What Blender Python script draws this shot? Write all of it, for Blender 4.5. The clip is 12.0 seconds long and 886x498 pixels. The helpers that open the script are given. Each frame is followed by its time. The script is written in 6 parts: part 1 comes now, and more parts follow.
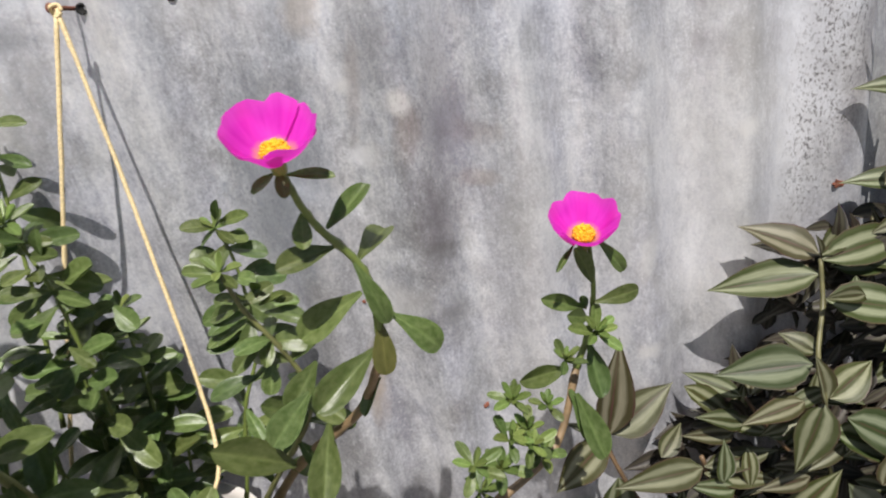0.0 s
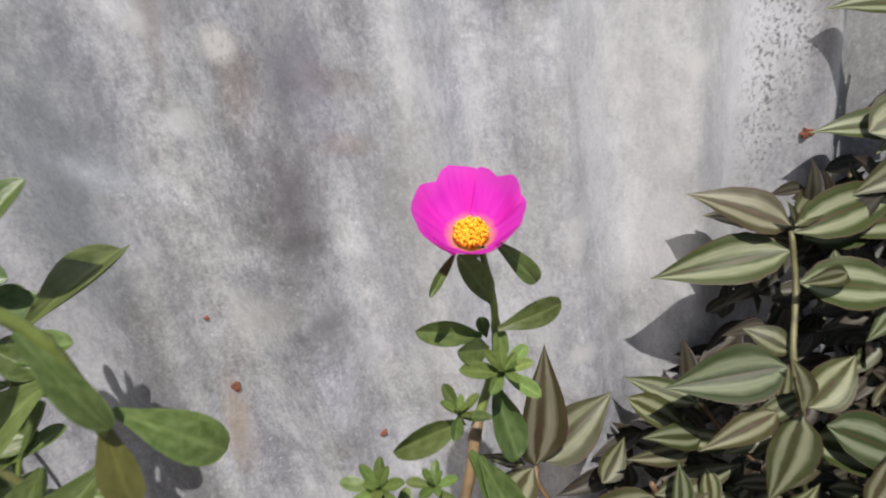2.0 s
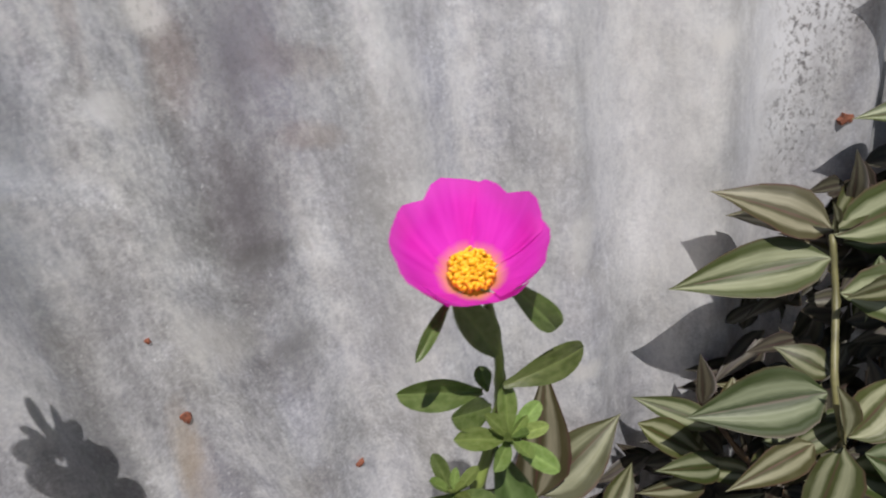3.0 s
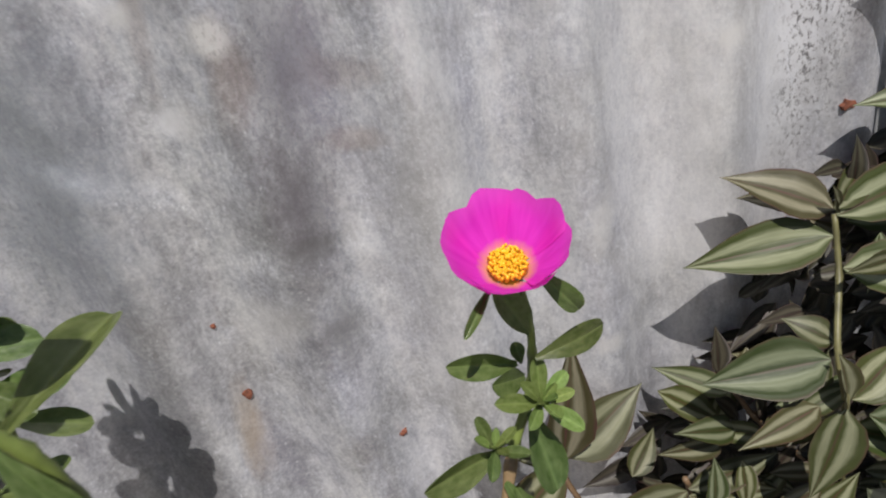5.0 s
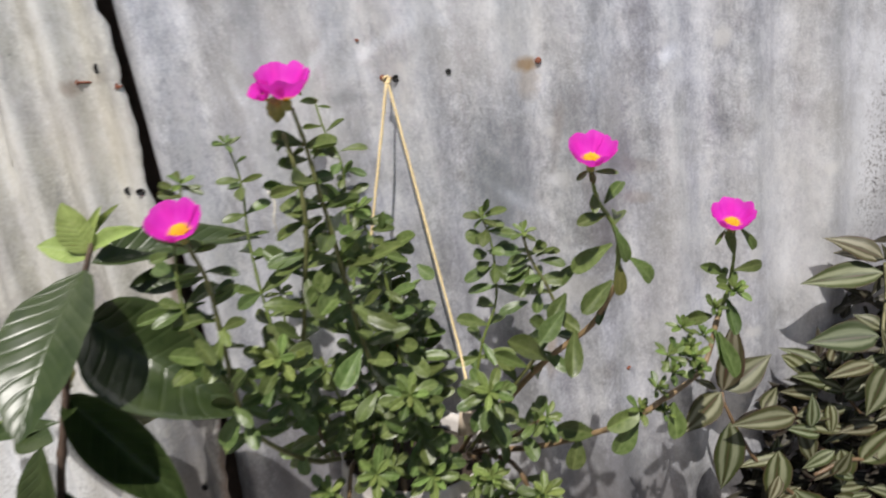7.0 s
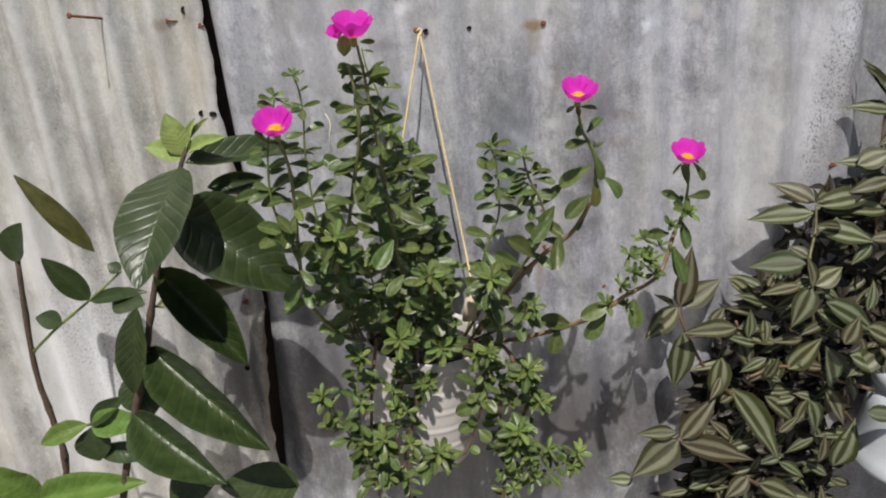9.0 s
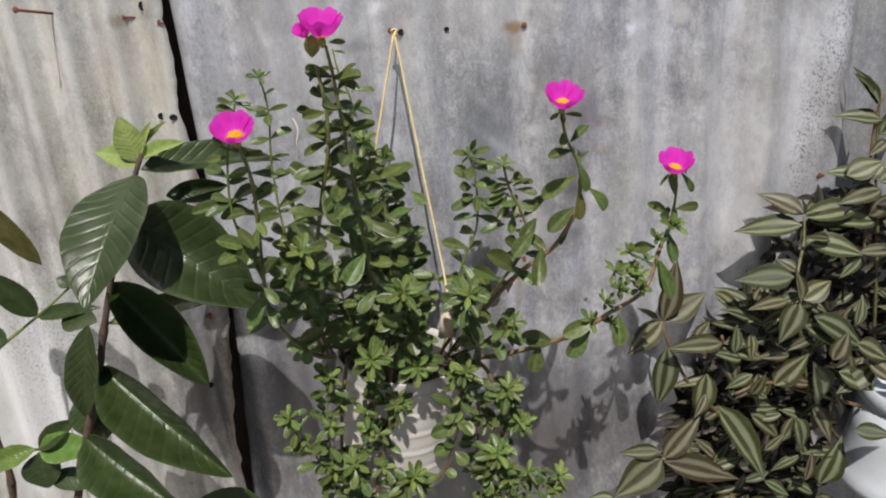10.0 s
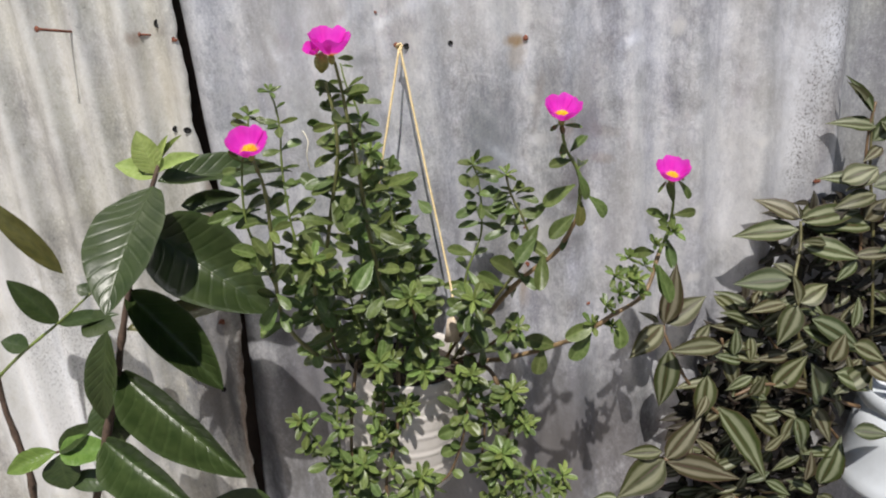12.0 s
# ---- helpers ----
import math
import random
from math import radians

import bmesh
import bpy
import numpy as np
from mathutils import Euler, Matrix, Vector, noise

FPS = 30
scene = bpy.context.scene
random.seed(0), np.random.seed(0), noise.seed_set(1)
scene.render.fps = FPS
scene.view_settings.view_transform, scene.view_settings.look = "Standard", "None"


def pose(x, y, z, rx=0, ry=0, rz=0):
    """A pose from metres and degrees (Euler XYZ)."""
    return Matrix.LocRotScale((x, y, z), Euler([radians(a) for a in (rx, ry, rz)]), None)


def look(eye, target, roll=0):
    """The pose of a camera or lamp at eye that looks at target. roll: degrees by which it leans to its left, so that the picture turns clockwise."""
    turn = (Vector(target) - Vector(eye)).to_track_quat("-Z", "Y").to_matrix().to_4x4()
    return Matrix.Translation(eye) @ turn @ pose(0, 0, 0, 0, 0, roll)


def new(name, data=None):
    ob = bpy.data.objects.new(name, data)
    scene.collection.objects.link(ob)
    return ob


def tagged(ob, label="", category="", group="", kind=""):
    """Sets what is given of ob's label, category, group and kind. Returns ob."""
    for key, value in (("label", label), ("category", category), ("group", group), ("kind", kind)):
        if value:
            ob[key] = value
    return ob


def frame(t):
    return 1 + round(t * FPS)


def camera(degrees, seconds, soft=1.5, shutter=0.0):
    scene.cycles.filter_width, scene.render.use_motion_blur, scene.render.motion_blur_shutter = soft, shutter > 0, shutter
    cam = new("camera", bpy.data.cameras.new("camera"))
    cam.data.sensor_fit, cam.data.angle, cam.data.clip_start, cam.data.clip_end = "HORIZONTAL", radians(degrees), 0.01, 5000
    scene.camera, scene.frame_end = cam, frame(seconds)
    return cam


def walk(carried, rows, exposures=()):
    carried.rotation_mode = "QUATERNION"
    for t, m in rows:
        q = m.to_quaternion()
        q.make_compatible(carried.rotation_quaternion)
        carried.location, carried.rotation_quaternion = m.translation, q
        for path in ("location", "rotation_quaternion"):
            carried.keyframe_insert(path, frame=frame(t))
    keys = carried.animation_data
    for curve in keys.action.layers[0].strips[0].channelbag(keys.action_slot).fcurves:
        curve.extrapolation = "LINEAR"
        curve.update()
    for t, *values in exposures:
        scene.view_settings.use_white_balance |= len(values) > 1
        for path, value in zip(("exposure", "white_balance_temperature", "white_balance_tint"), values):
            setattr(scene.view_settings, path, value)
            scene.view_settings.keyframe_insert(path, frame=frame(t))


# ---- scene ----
cam = camera(62.5, 12.0, soft=2.05, shutter=0.4)
PATH = [
    (0, (-0.025, 0.077, 1.479), (0.211, 1.898, 0.689), -0.6),
    (0.5, (-0.008, 0.102, 1.472), (0.225, 1.916, 0.664), -1.3),
    (1, (0.002, 0.12, 1.463), (0.257, 1.916, 0.621), -1.2),
    (1.5, (0.021, 0.134, 1.457), (0.375, 1.901, 0.589), -1.0),
    (2, (0.024, 0.181, 1.446), (0.42, 1.928, 0.556), -1.4),
    (2.5, (0.027, 0.222, 1.434), (0.458, 1.949, 0.522), 0.3),
    (3, (0.034, 0.234, 1.434), (0.479, 1.938, 0.486), -0.9),
    (3.2, (0.04, 0.237, 1.439), (0.489, 1.942, 0.495), -2.3),
    (5, (0.024, 0.211, 1.453), (0.397, 1.903, 0.454), -3.5),
    (5.5, (-0.014, 0.131, 1.486), (0.285, 1.944, 0.698), -2.6),
    (6, (-0.048, 0.052, 1.498), (0.125, 1.922, 0.810), -1.4),
    (6.5, (-0.092, -0.021, 1.507), (0.068, 1.852, 0.822), -1.0),
    (7, (-0.152, -0.115, 1.508), (-0.052, 1.774, 0.857), 0.1),
    (7.5, (-0.177, -0.181, 1.503), (-0.089, 1.708, 0.85), 0.9),
    (7.7, (-0.181, -0.206, 1.501), (-0.065, 1.664, 0.802), 1.7),
    (9.3, (-0.175, -0.262, 1.511), (-0.051, 1.592, 0.771), 3.7),
    (9.5, (-0.176, -0.244, 1.508), (-0.024, 1.605, 0.76), 4.0),
    (10, (-0.173, -0.223, 1.506), (0.005, 1.634, 0.786), 4.1),
    (10.5, (-0.178, -0.218, 1.51), (-0.001, 1.647, 0.81), 4.4),
    (11, (-0.18, -0.224, 1.514), (-0.016, 1.642, 0.813), 4.3),
    (11.5, (-0.175, -0.231, 1.515), (-0.018, 1.634, 0.811), 4.0),
    (12, (-0.174, -0.243, 1.514), (-0.014, 1.622, 0.809), 3.5),
]
walk(cam, [(t, look(eye, target, roll)) for t, eye, target, roll in PATH],
     [(0, 0.44), (1.5, 0.42), (2.5, 0.31), (5.0, 0.20), (5.8, 0.22), (6.5, 0.24), (7.0, 0.34), (7.5, 0.43), (9.3, 0.02), (10, 0.08), (12, 0.30)])

# ---- light ----
SUN_WAY = Vector((0.27, 1.0, -1.58)).normalized()
world = bpy.data.worlds.new("sky")
scene.world = world
world.use_nodes = True
wn = world.node_tree.nodes
sky = wn.new("ShaderNodeTexSky")
sky.sky_type = "NISHITA"
sky.sun_disc = False
sky.sun_elevation = math.asin(-SUN_WAY.z)
sky.sun_rotation = math.atan2(-SUN_WAY.x, -SUN_WAY.y)
world.node_tree.links.new(sky.outputs["Color"], wn["Background"].inputs["Color"])
wn["Background"].inputs["Strength"].default_value = 0.055
sun_data = bpy.data.lights.new("sun", "SUN")
sun_data.energy = 5.0
sun_data.angle = radians(0.53)
sun_data.color = (1.0, 0.95, 0.90)
sun = new("sun", sun_data)
sun.matrix_world = look((-0.5, -3.0, 6.0), Vector((-0.5, -3.0, 6.0)) + SUN_WAY)


# ---- materials ----
class Nodes:
    """A small builder for node materials."""

    def __init__(self, name):
        self.mat = bpy.data.materials.new(name)
        self.mat.use_nodes = True
        self.tree = self.mat.node_tree
        self.bsdf = self.tree.nodes["Principled BSDF"]
        self.out = self.tree.nodes["Material Output"]

    def put(self, kind, **values):
        node = self.tree.nodes.new(kind)
        for key, value in values.items():
            node.inputs[key.replace("_", " ")].default_value = value
        return node

    def link(self, a, b):
        self.tree.links.new(a, b)

    def coords(self, scale=(1, 1, 1), kind="Object"):
        tex = self.tree.nodes.new("ShaderNodeTexCoord")
        mapping = self.tree.nodes.new("ShaderNodeMapping")
        mapping.inputs["Scale"].default_value = scale
        self.link(tex.outputs[kind], mapping.inputs["Vector"])
        return mapping.outputs["Vector"]

    def slanted(self, lean):
        """Object coordinates with the upright lines leaning as a sheet's ridges do."""
        tex = self.tree.nodes.new("ShaderNodeTexCoord")
        sep = self.tree.nodes.new("ShaderNodeSeparateXYZ")
        com = self.tree.nodes.new("ShaderNodeCombineXYZ")
        self.link(tex.outputs["Object"], sep.inputs[0])
        self.link(self.math("SUBTRACT", sep.outputs[0], self.math("MULTIPLY", sep.outputs[2], lean)), com.inputs[0])
        self.link(sep.outputs[1], com.inputs[1])
        self.link(sep.outputs[2], com.inputs[2])
        return com.outputs[0]

    def scaled(self, vector, scale):
        mapping = self.tree.nodes.new("ShaderNodeMapping")
        mapping.inputs["Scale"].default_value = scale
        self.link(vector, mapping.inputs["Vector"])
        return mapping.outputs["Vector"]

    def noise(self, vector, scale, detail=4.0, rough=0.55):
        n = self.put("ShaderNodeTexNoise", Scale=scale, Detail=detail, Roughness=rough)
        self.link(vector, n.inputs["Vector"])
        return n.outputs["Fac"]

    def ramp(self, fac, stops):
        r = self.tree.nodes.new("ShaderNodeValToRGB")
        while len(r.color_ramp.elements) < len(stops):
            r.color_ramp.elements.new(0.5)
        for el, (at, col) in zip(r.color_ramp.elements, stops):
            el.position = at
            el.color = (*col, 1) if len(col) == 3 else col
        self.link(fac, r.inputs["Fac"])
        return r.outputs["Color"]

    def math(self, op, a, b=None, clamp=False):
        m = self.tree.nodes.new("ShaderNodeMath")
        m.operation = op
        m.use_clamp = clamp
        for i, v in enumerate((a, b)):
            if v is None:
                continue
            if isinstance(v, (int, float)):
                m.inputs[i].default_value = v
            else:
                self.link(v, m.inputs[i])
        return m.outputs["Value"]

    def mix(self, fac, a, b, blend="MIX"):
        m = self.tree.nodes.new("ShaderNodeMix")
        m.data_type = "RGBA"
        m.blend_type = blend
        for sock, v in ((m.inputs[0], fac), (m.inputs[6], a), (m.inputs[7], b)):
            if isinstance(v, (int, float)):
                sock.default_value = v
            elif isinstance(v, tuple):
                sock.default_value = (*v, 1)
            else:
                self.link(v, sock)
        return m.outputs[2]

    def bump(self, height, strength, distance=0.001):
        b = self.put("ShaderNodeBump", Strength=strength, Distance=distance)
        self.link(height, b.inputs["Height"])
        self.link(b.outputs["Normal"], self.bsdf.inputs["Normal"])

    def set(self, color=None, rough=None, metal=None, spec=None):
        for key, v in (("Base Color", color), ("Roughness", rough), ("Metallic", metal), ("Specular IOR Level", spec)):
            if v is None:
                continue
            if isinstance(v, (int, float)):
                self.bsdf.inputs[key].default_value = v
            elif isinstance(v, tuple):
                self.bsdf.inputs[key].default_value = (*v, 1)
            else:
                self.link(v, self.bsdf.inputs[key])
        return self

    def thin(self, color, amount):
        """Lets light through a thin sheet: a translucent share."""
        tr = self.tree.nodes.new("ShaderNodeBsdfTranslucent")
        if isinstance(color, tuple):
            tr.inputs["Color"].default_value = (*color, 1)
        else:
            self.link(color, tr.inputs["Color"])
        m = self.tree.nodes.new("ShaderNodeMixShader")
        m.inputs[0].default_value = amount
        self.link(self.bsdf.outputs[0], m.inputs[1])
        self.link(tr.outputs[0], m.inputs[2])
        self.link(m.outputs[0], self.out.inputs["Surface"])


def spot(n, pos, x, z, rx, rz, wob, soft=0.5):
    """Mask of a stain, or of painted shade or glare, round (x, z) on the wall, with a ragged edge."""
    sep = n.tree.nodes.new("ShaderNodeSeparateXYZ")
    n.link(pos, sep.inputs[0])
    dx = n.math("DIVIDE", n.math("SUBTRACT", sep.outputs[0], x), rx)
    dz = n.math("DIVIDE", n.math("SUBTRACT", sep.outputs[2], z), rz)
    d = n.math("SQRT", n.math("ADD", n.math("MULTIPLY", dx, dx), n.math("MULTIPLY", dz, dz)))
    d = n.math("ADD", d, n.math("MULTIPLY", n.math("SUBTRACT", wob, 0.5), 1.6))
    return n.math("DIVIDE", n.math("SUBTRACT", 1.0, d), soft, clamp=True)


def galvanised(name, tone, metal, rough, stains_and_light=(), dark=0.66, streaks=0.26, mottle=0.32, lean=-0.155, crest=0.0, pitch=0.0, pits=()):
    n = Nodes(name)
    pos = n.coords()
    along = n.slanted(lean)
    streak = n.noise(n.scaled(along, (1, 1, 0.10)), 75, 5, 0.6)
    band = n.noise(n.scaled(along, (1, 1, 0.05)), 34, 2, 0.5)
    broad = n.noise(n.scaled(along, (1, 1, 0.4)), 15, 4, 0.55)
    cloud = n.noise(n.scaled(along, (1, 1, 0.8)), 26, 6, 0.6)
    blotch = n.noise(n.scaled(along, (1, 1, 0.9)), 110, 4, 0.65)
    grain = n.noise(pos, 520, 3, 0.7)
    fleck = n.math("MULTIPLY", n.math("SUBTRACT", n.noise(pos, 240, 3, 0.6), 0.59), 7.0, clamp=True)
    lo = tuple(c * dark for c in tone)
    hi = tuple(min(1, c * 1.25) for c in tone)
    grey = [(0.32, (0.24, 0.24, 0.25)), (0.5, (0.5, 0.5, 0.5)), (0.68, (0.78, 0.78, 0.77))]
    base = n.ramp(n.math("ADD", n.math("MULTIPLY", broad, 0.45), n.math("MULTIPLY", cloud, 0.55)), [(0.38, lo), (0.5, tone), (0.62, hi)])
    base = n.mix(streaks, base, n.ramp(streak, grey), "OVERLAY")
    base = n.mix(0.5, base, n.ramp(band, grey), "OVERLAY")
    base = n.mix(mottle, base, n.ramp(blotch, grey), "OVERLAY")
    coarse = [(0.36, (0.10, 0.10, 0.11)), (0.5, (0.5, 0.5, 0.5)), (0.64, (0.92, 0.92, 0.91))]
    base = n.mix(mottle * 0.7, base, n.ramp(grain, coarse), "OVERLAY")
    crackle = n.noise(n.scaled(along, (1, 1, 0.42)), 330, 6, 0.8)
    base = n.mix(mottle * 0.95, base, n.ramp(crackle, coarse), "OVERLAY")
    speck = n.math("MULTIPLY", n.math("SUBTRACT", n.noise(n.scaled(along, (1, 1, 0.5)), 640, 2, 0.5), 0.67), 14.0, clamp=True)
    base = n.mix(n.math("MULTIPLY", speck, 0.6), base, tuple(min(1, c * 1.7) for c in tone))
    base = n.mix(n.math("MULTIPLY", n.math("MULTIPLY", fleck, cloud), 0.9), base, tuple(min(1, c * 1.7) for c in tone))
    flake = n.math("MULTIPLY", n.math("SUBTRACT", n.noise(n.scaled(along, (1, 1, 0.55)), 120, 6, 0.75), 0.60), 9.0, clamp=True)
    base = n.mix(n.math("MULTIPLY", flake, 0.4), base, tuple(min(1, c * 1.5) for c in tone))
    tint = n.noise(n.scaled(along, (1, 1, 0.5)), 19, 3, 0.6)
    base = n.mix(0.22, base, n.ramp(tint, [(0.36, (0.36, 0.345, 0.45)), (0.5, (0.44, 0.43, 0.47)), (0.66, (0.45, 0.42, 0.39))]))
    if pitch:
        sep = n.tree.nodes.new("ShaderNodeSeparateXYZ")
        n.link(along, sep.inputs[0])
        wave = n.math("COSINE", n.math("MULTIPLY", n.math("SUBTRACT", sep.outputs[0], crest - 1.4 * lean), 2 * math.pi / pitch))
        # Pale lines along the crests: the ridges' highlights painted into the base colour.
        crest_shine = n.math("MULTIPLY", n.math("DIVIDE", n.math("SUBTRACT", n.math("ADD", wave, n.math("MULTIPLY", streak, 0.5)), 0.75), 0.9, clamp=True), n.math("MULTIPLY", broad, 1.5, clamp=True))
        base = n.mix(n.math("MULTIPLY", crest_shine, 0.72), base, (0.86, 0.86, 0.85))
    wob = n.noise(n.scaled(along, (1, 1, 0.6)), 60, 8, 0.78)
    # Patches of colour: stains, and also shade and glare painted onto the sheet.
    for x, z, rx, rz, col, amount in stains_and_light:
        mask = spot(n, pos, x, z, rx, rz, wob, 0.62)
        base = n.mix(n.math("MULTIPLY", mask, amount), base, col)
    for x, z, rx, rz, amount in pits:
        holes = n.math("MULTIPLY", n.math("SUBTRACT", n.noise(n.scaled(pos, (1, 1, 0.6)), 560, 3, 0.7), 0.51), 8.0, clamp=True)
        base = n.mix(n.math("MULTIPLY", n.math("MULTIPLY", spot(n, pos, x, z, rx, rz, wob, 0.6), holes), amount), base, (0.17, 0.165, 0.17))
    ro = n.math("ADD", n.math("MULTIPLY", n.math("ADD", cloud, blotch), 0.3), rough - 0.3)
    n.set(base, ro, metal, 0.5)
    n.bump(n.math("ADD", n.math("MULTIPLY", grain, 0.35), n.math("ADD", n.math("MULTIPLY", cloud, 1.2), n.math("MULTIPLY", blotch, 0.5))), 0.28, 0.0013)
    return n.mat


DIRT_OR_SHADE, PALE, RUST, GRIME_OR_SHADE = (0.14, 0.125, 0.14), (0.70, 0.69, 0.68), (0.22, 0.13, 0.08), (0.2, 0.2, 0.21)
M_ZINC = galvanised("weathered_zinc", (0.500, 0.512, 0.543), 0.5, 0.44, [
    (0.215, 1.36, 0.11, 0.24, PALE, 0.36),
    (-0.25, 1.44, 0.10, 0.14, PALE, 0.42),
    (-0.10, 1.49, 0.12, 0.07, PALE, 0.35),
    (-0.06, 1.27, 0.06, 0.09, GRIME_OR_SHADE, 0.20),
    (0.026, 1.385, 0.022, 0.12, DIRT_OR_SHADE, 0.46),
    (0.031, 1.312, 0.022, 0.036, DIRT_OR_SHADE, 0.46),
    (0.085, 1.30, 0.040, 0.16, PALE, 0.3),
    (0.036, 1.25, 0.012, 0.025, GRIME_OR_SHADE, 0.5),
    (-0.010, 1.420, 0.030, 0.030, GRIME_OR_SHADE, 0.4),
    (0.047, 1.370, 0.022, 0.010, RUST, 0.28),
    (-0.022, 1.400, 0.006, 0.040, RUST, 0.25),
    (-0.047, 1.444, 0.014, 0.020, (0.30, 0.22, 0.13), 0.42),
    (-0.051, 1.4555, 0.015, 0.008, (0.34, 0.21, 0.08), 0.75),
    (-0.014, 1.185, 0.009, 0.030, RUST, 0.3),
    (-0.070, 1.347, 0.0360, 0.0840, (0.24, 0.26, 0.29), 0.68),
    (0.009, 1.378, 0.0110, 0.0300, (0.30, 0.21, 0.15), 0.3),
    (0.052, 1.341, 0.0160, 0.0070, (0.32, 0.23, 0.17), 0.32),
    (0.004, 1.392, 0.0110, 0.0100, PALE, 0.80),
    (-0.027, 1.399, 0.0070, 0.0070, PALE, 0.60),
    (-0.019, 1.357, 0.0080, 0.0080, (0.80, 0.80, 0.83), 0.70),
    (0.037, 1.368, 0.0200, 0.0390, (0.17, 0.16, 0.20), 0.55),
    (0.030, 1.296, 0.0210, 0.0080, (0.17, 0.17, 0.17), 0.45),
    (-0.017, 1.199, 0.0080, 0.0340, (0.40, 0.30, 0.18), 0.40),
    (0.003, 1.253, 0.0180, 0.0190, PALE, 0.45),
    (0.033, 1.256, 0.0160, 0.0190, GRIME_OR_SHADE, 0.35),
    (0.221, 1.368, 0.010, 0.009, PALE, 0.8),
    (0.166, 1.283, 0.009, 0.022, PALE, 0.5),
    (0.113, 1.478, 0.008, 0.012, PALE, 0.7),
    (0.173, 1.212, 0.013, 0.008, PALE, 0.6),
    (0.008, 1.262, 0.022, 0.016, PALE, 0.35),
    (-0.012, 1.358, 0.010, 0.012, PALE, 0.45),
    (0.287, 1.40, 0.010, 0.13, DIRT_OR_SHADE, 0.35),
    (0.262, 1.33, 0.014, 0.09, PALE, 0.35),
    (0.262, 1.43, 0.026, 0.16, (0.74, 0.76, 0.82), 0.55),
    (-0.20, 1.43, 0.03, 0.008, GRIME_OR_SHADE, 0.4),
    # Low on the sheet: grime, with the plants' shade painted in as darker colour.
    (0.06, 1.03, 0.15, 0.11, GRIME_OR_SHADE, 0.7),
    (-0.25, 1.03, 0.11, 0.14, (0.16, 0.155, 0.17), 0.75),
    (-0.06, 0.90, 0.25, 0.12, GRIME_OR_SHADE, 0.5),
    (0.08, 0.97, 0.17, 0.085, DIRT_OR_SHADE, 0.55),
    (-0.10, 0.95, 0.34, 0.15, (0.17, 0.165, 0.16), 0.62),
], pits=[(0.272, 1.42, 0.024, 0.16, 0.95), (0.02, 1.36, 0.035, 0.16, 0.35), (-0.09, 1.34, 0.05, 0.12, 0.3)])
M_ZINC_LEFT = galvanised("bright_zinc", (0.60, 0.59, 0.535), 0.45, 0.36, [
    (-0.345, 1.145, 0.010, 0.010, RUST, 0.8),
    # Grey strip: rusty metal plus the sapling leaves' shade, both as colour.
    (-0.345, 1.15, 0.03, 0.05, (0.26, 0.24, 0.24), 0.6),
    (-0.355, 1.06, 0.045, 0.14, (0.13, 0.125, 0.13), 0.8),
    (-0.415, 1.44, 0.009, 0.008, RUST, 0.5),
    (-0.325, 1.04, 0.010, 0.15, RUST, 0.6),
    (-0.352, 1.28, 0.006, 0.05, RUST, 0.55),
    # Near-white patch: the glare on the lower sheet painted as colour.
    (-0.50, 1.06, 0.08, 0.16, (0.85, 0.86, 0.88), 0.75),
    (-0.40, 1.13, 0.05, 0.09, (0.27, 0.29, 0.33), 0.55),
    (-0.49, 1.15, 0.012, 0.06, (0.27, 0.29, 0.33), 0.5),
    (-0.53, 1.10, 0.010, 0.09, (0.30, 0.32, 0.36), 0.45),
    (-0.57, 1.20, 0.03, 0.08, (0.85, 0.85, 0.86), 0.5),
    # More of that glare, painted further left.
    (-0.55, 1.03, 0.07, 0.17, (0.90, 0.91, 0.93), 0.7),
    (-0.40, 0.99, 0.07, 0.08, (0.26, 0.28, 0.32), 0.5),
    (-0.40, 1.40, 0.05, 0.05, (0.60, 0.55, 0.46), 0.3),
    (-0.50, 1.30, 0.02, 0.03, (0.36, 0.34, 0.32), 0.3),
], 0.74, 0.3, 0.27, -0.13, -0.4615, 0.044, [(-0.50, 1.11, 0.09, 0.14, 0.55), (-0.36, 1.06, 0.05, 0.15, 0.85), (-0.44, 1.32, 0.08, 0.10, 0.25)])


# Darker zinc for the right sheet: the shade on it is put into the tone.
M_ZINC_RIGHT = galvanised("shaded_zinc", (0.27, 0.28, 0.28), 0.4, 0.5)


def plain(name, color, rough=0.6, metal=0.0, vary=0.25, scale=60, bump=0.2):
    n = Nodes(name)
    f = n.noise(n.coords(), scale, 5, 0.6)
    n.set(n.ramp(f, [(0.3, tuple(c * (1 - vary) for c in color)), (0.7, tuple(min(1, c * (1 + vary)) for c in color))]), rough, metal)
    n.bump(f, bump, 0.0006)
    return n.mat


M_RUST = plain("rusty_iron", (0.17, 0.06, 0.035), 0.85, 0.2, 0.5, 500)
M_IRON = plain("dark_iron", (0.05, 0.04, 0.04), 0.6, 0.6, 0.4, 500)
M_BLACK = plain("dark_hole", (0.006, 0.006, 0.006), 0.9)
M_STRING = plain("straw_cord", (0.62, 0.49, 0.27), 0.7, 0, 0.3, 900, 0.6)
M_SOIL = plain("potting_soil", (0.035, 0.024, 0.016), 0.95, 0, 0.5, 300, 1.0)
M_GROUND = plain("bare_earth", (0.19, 0.17, 0.15), 0.95, 0, 0.3, 4, 0.6)
M_BACKING = plain("dark_backing", (0.10, 0.07, 0.055), 0.9)
M_BARK = plain("grey_brown_bark", (0.075, 0.048, 0.034), 0.8, 0, 0.45, 220, 0.9)
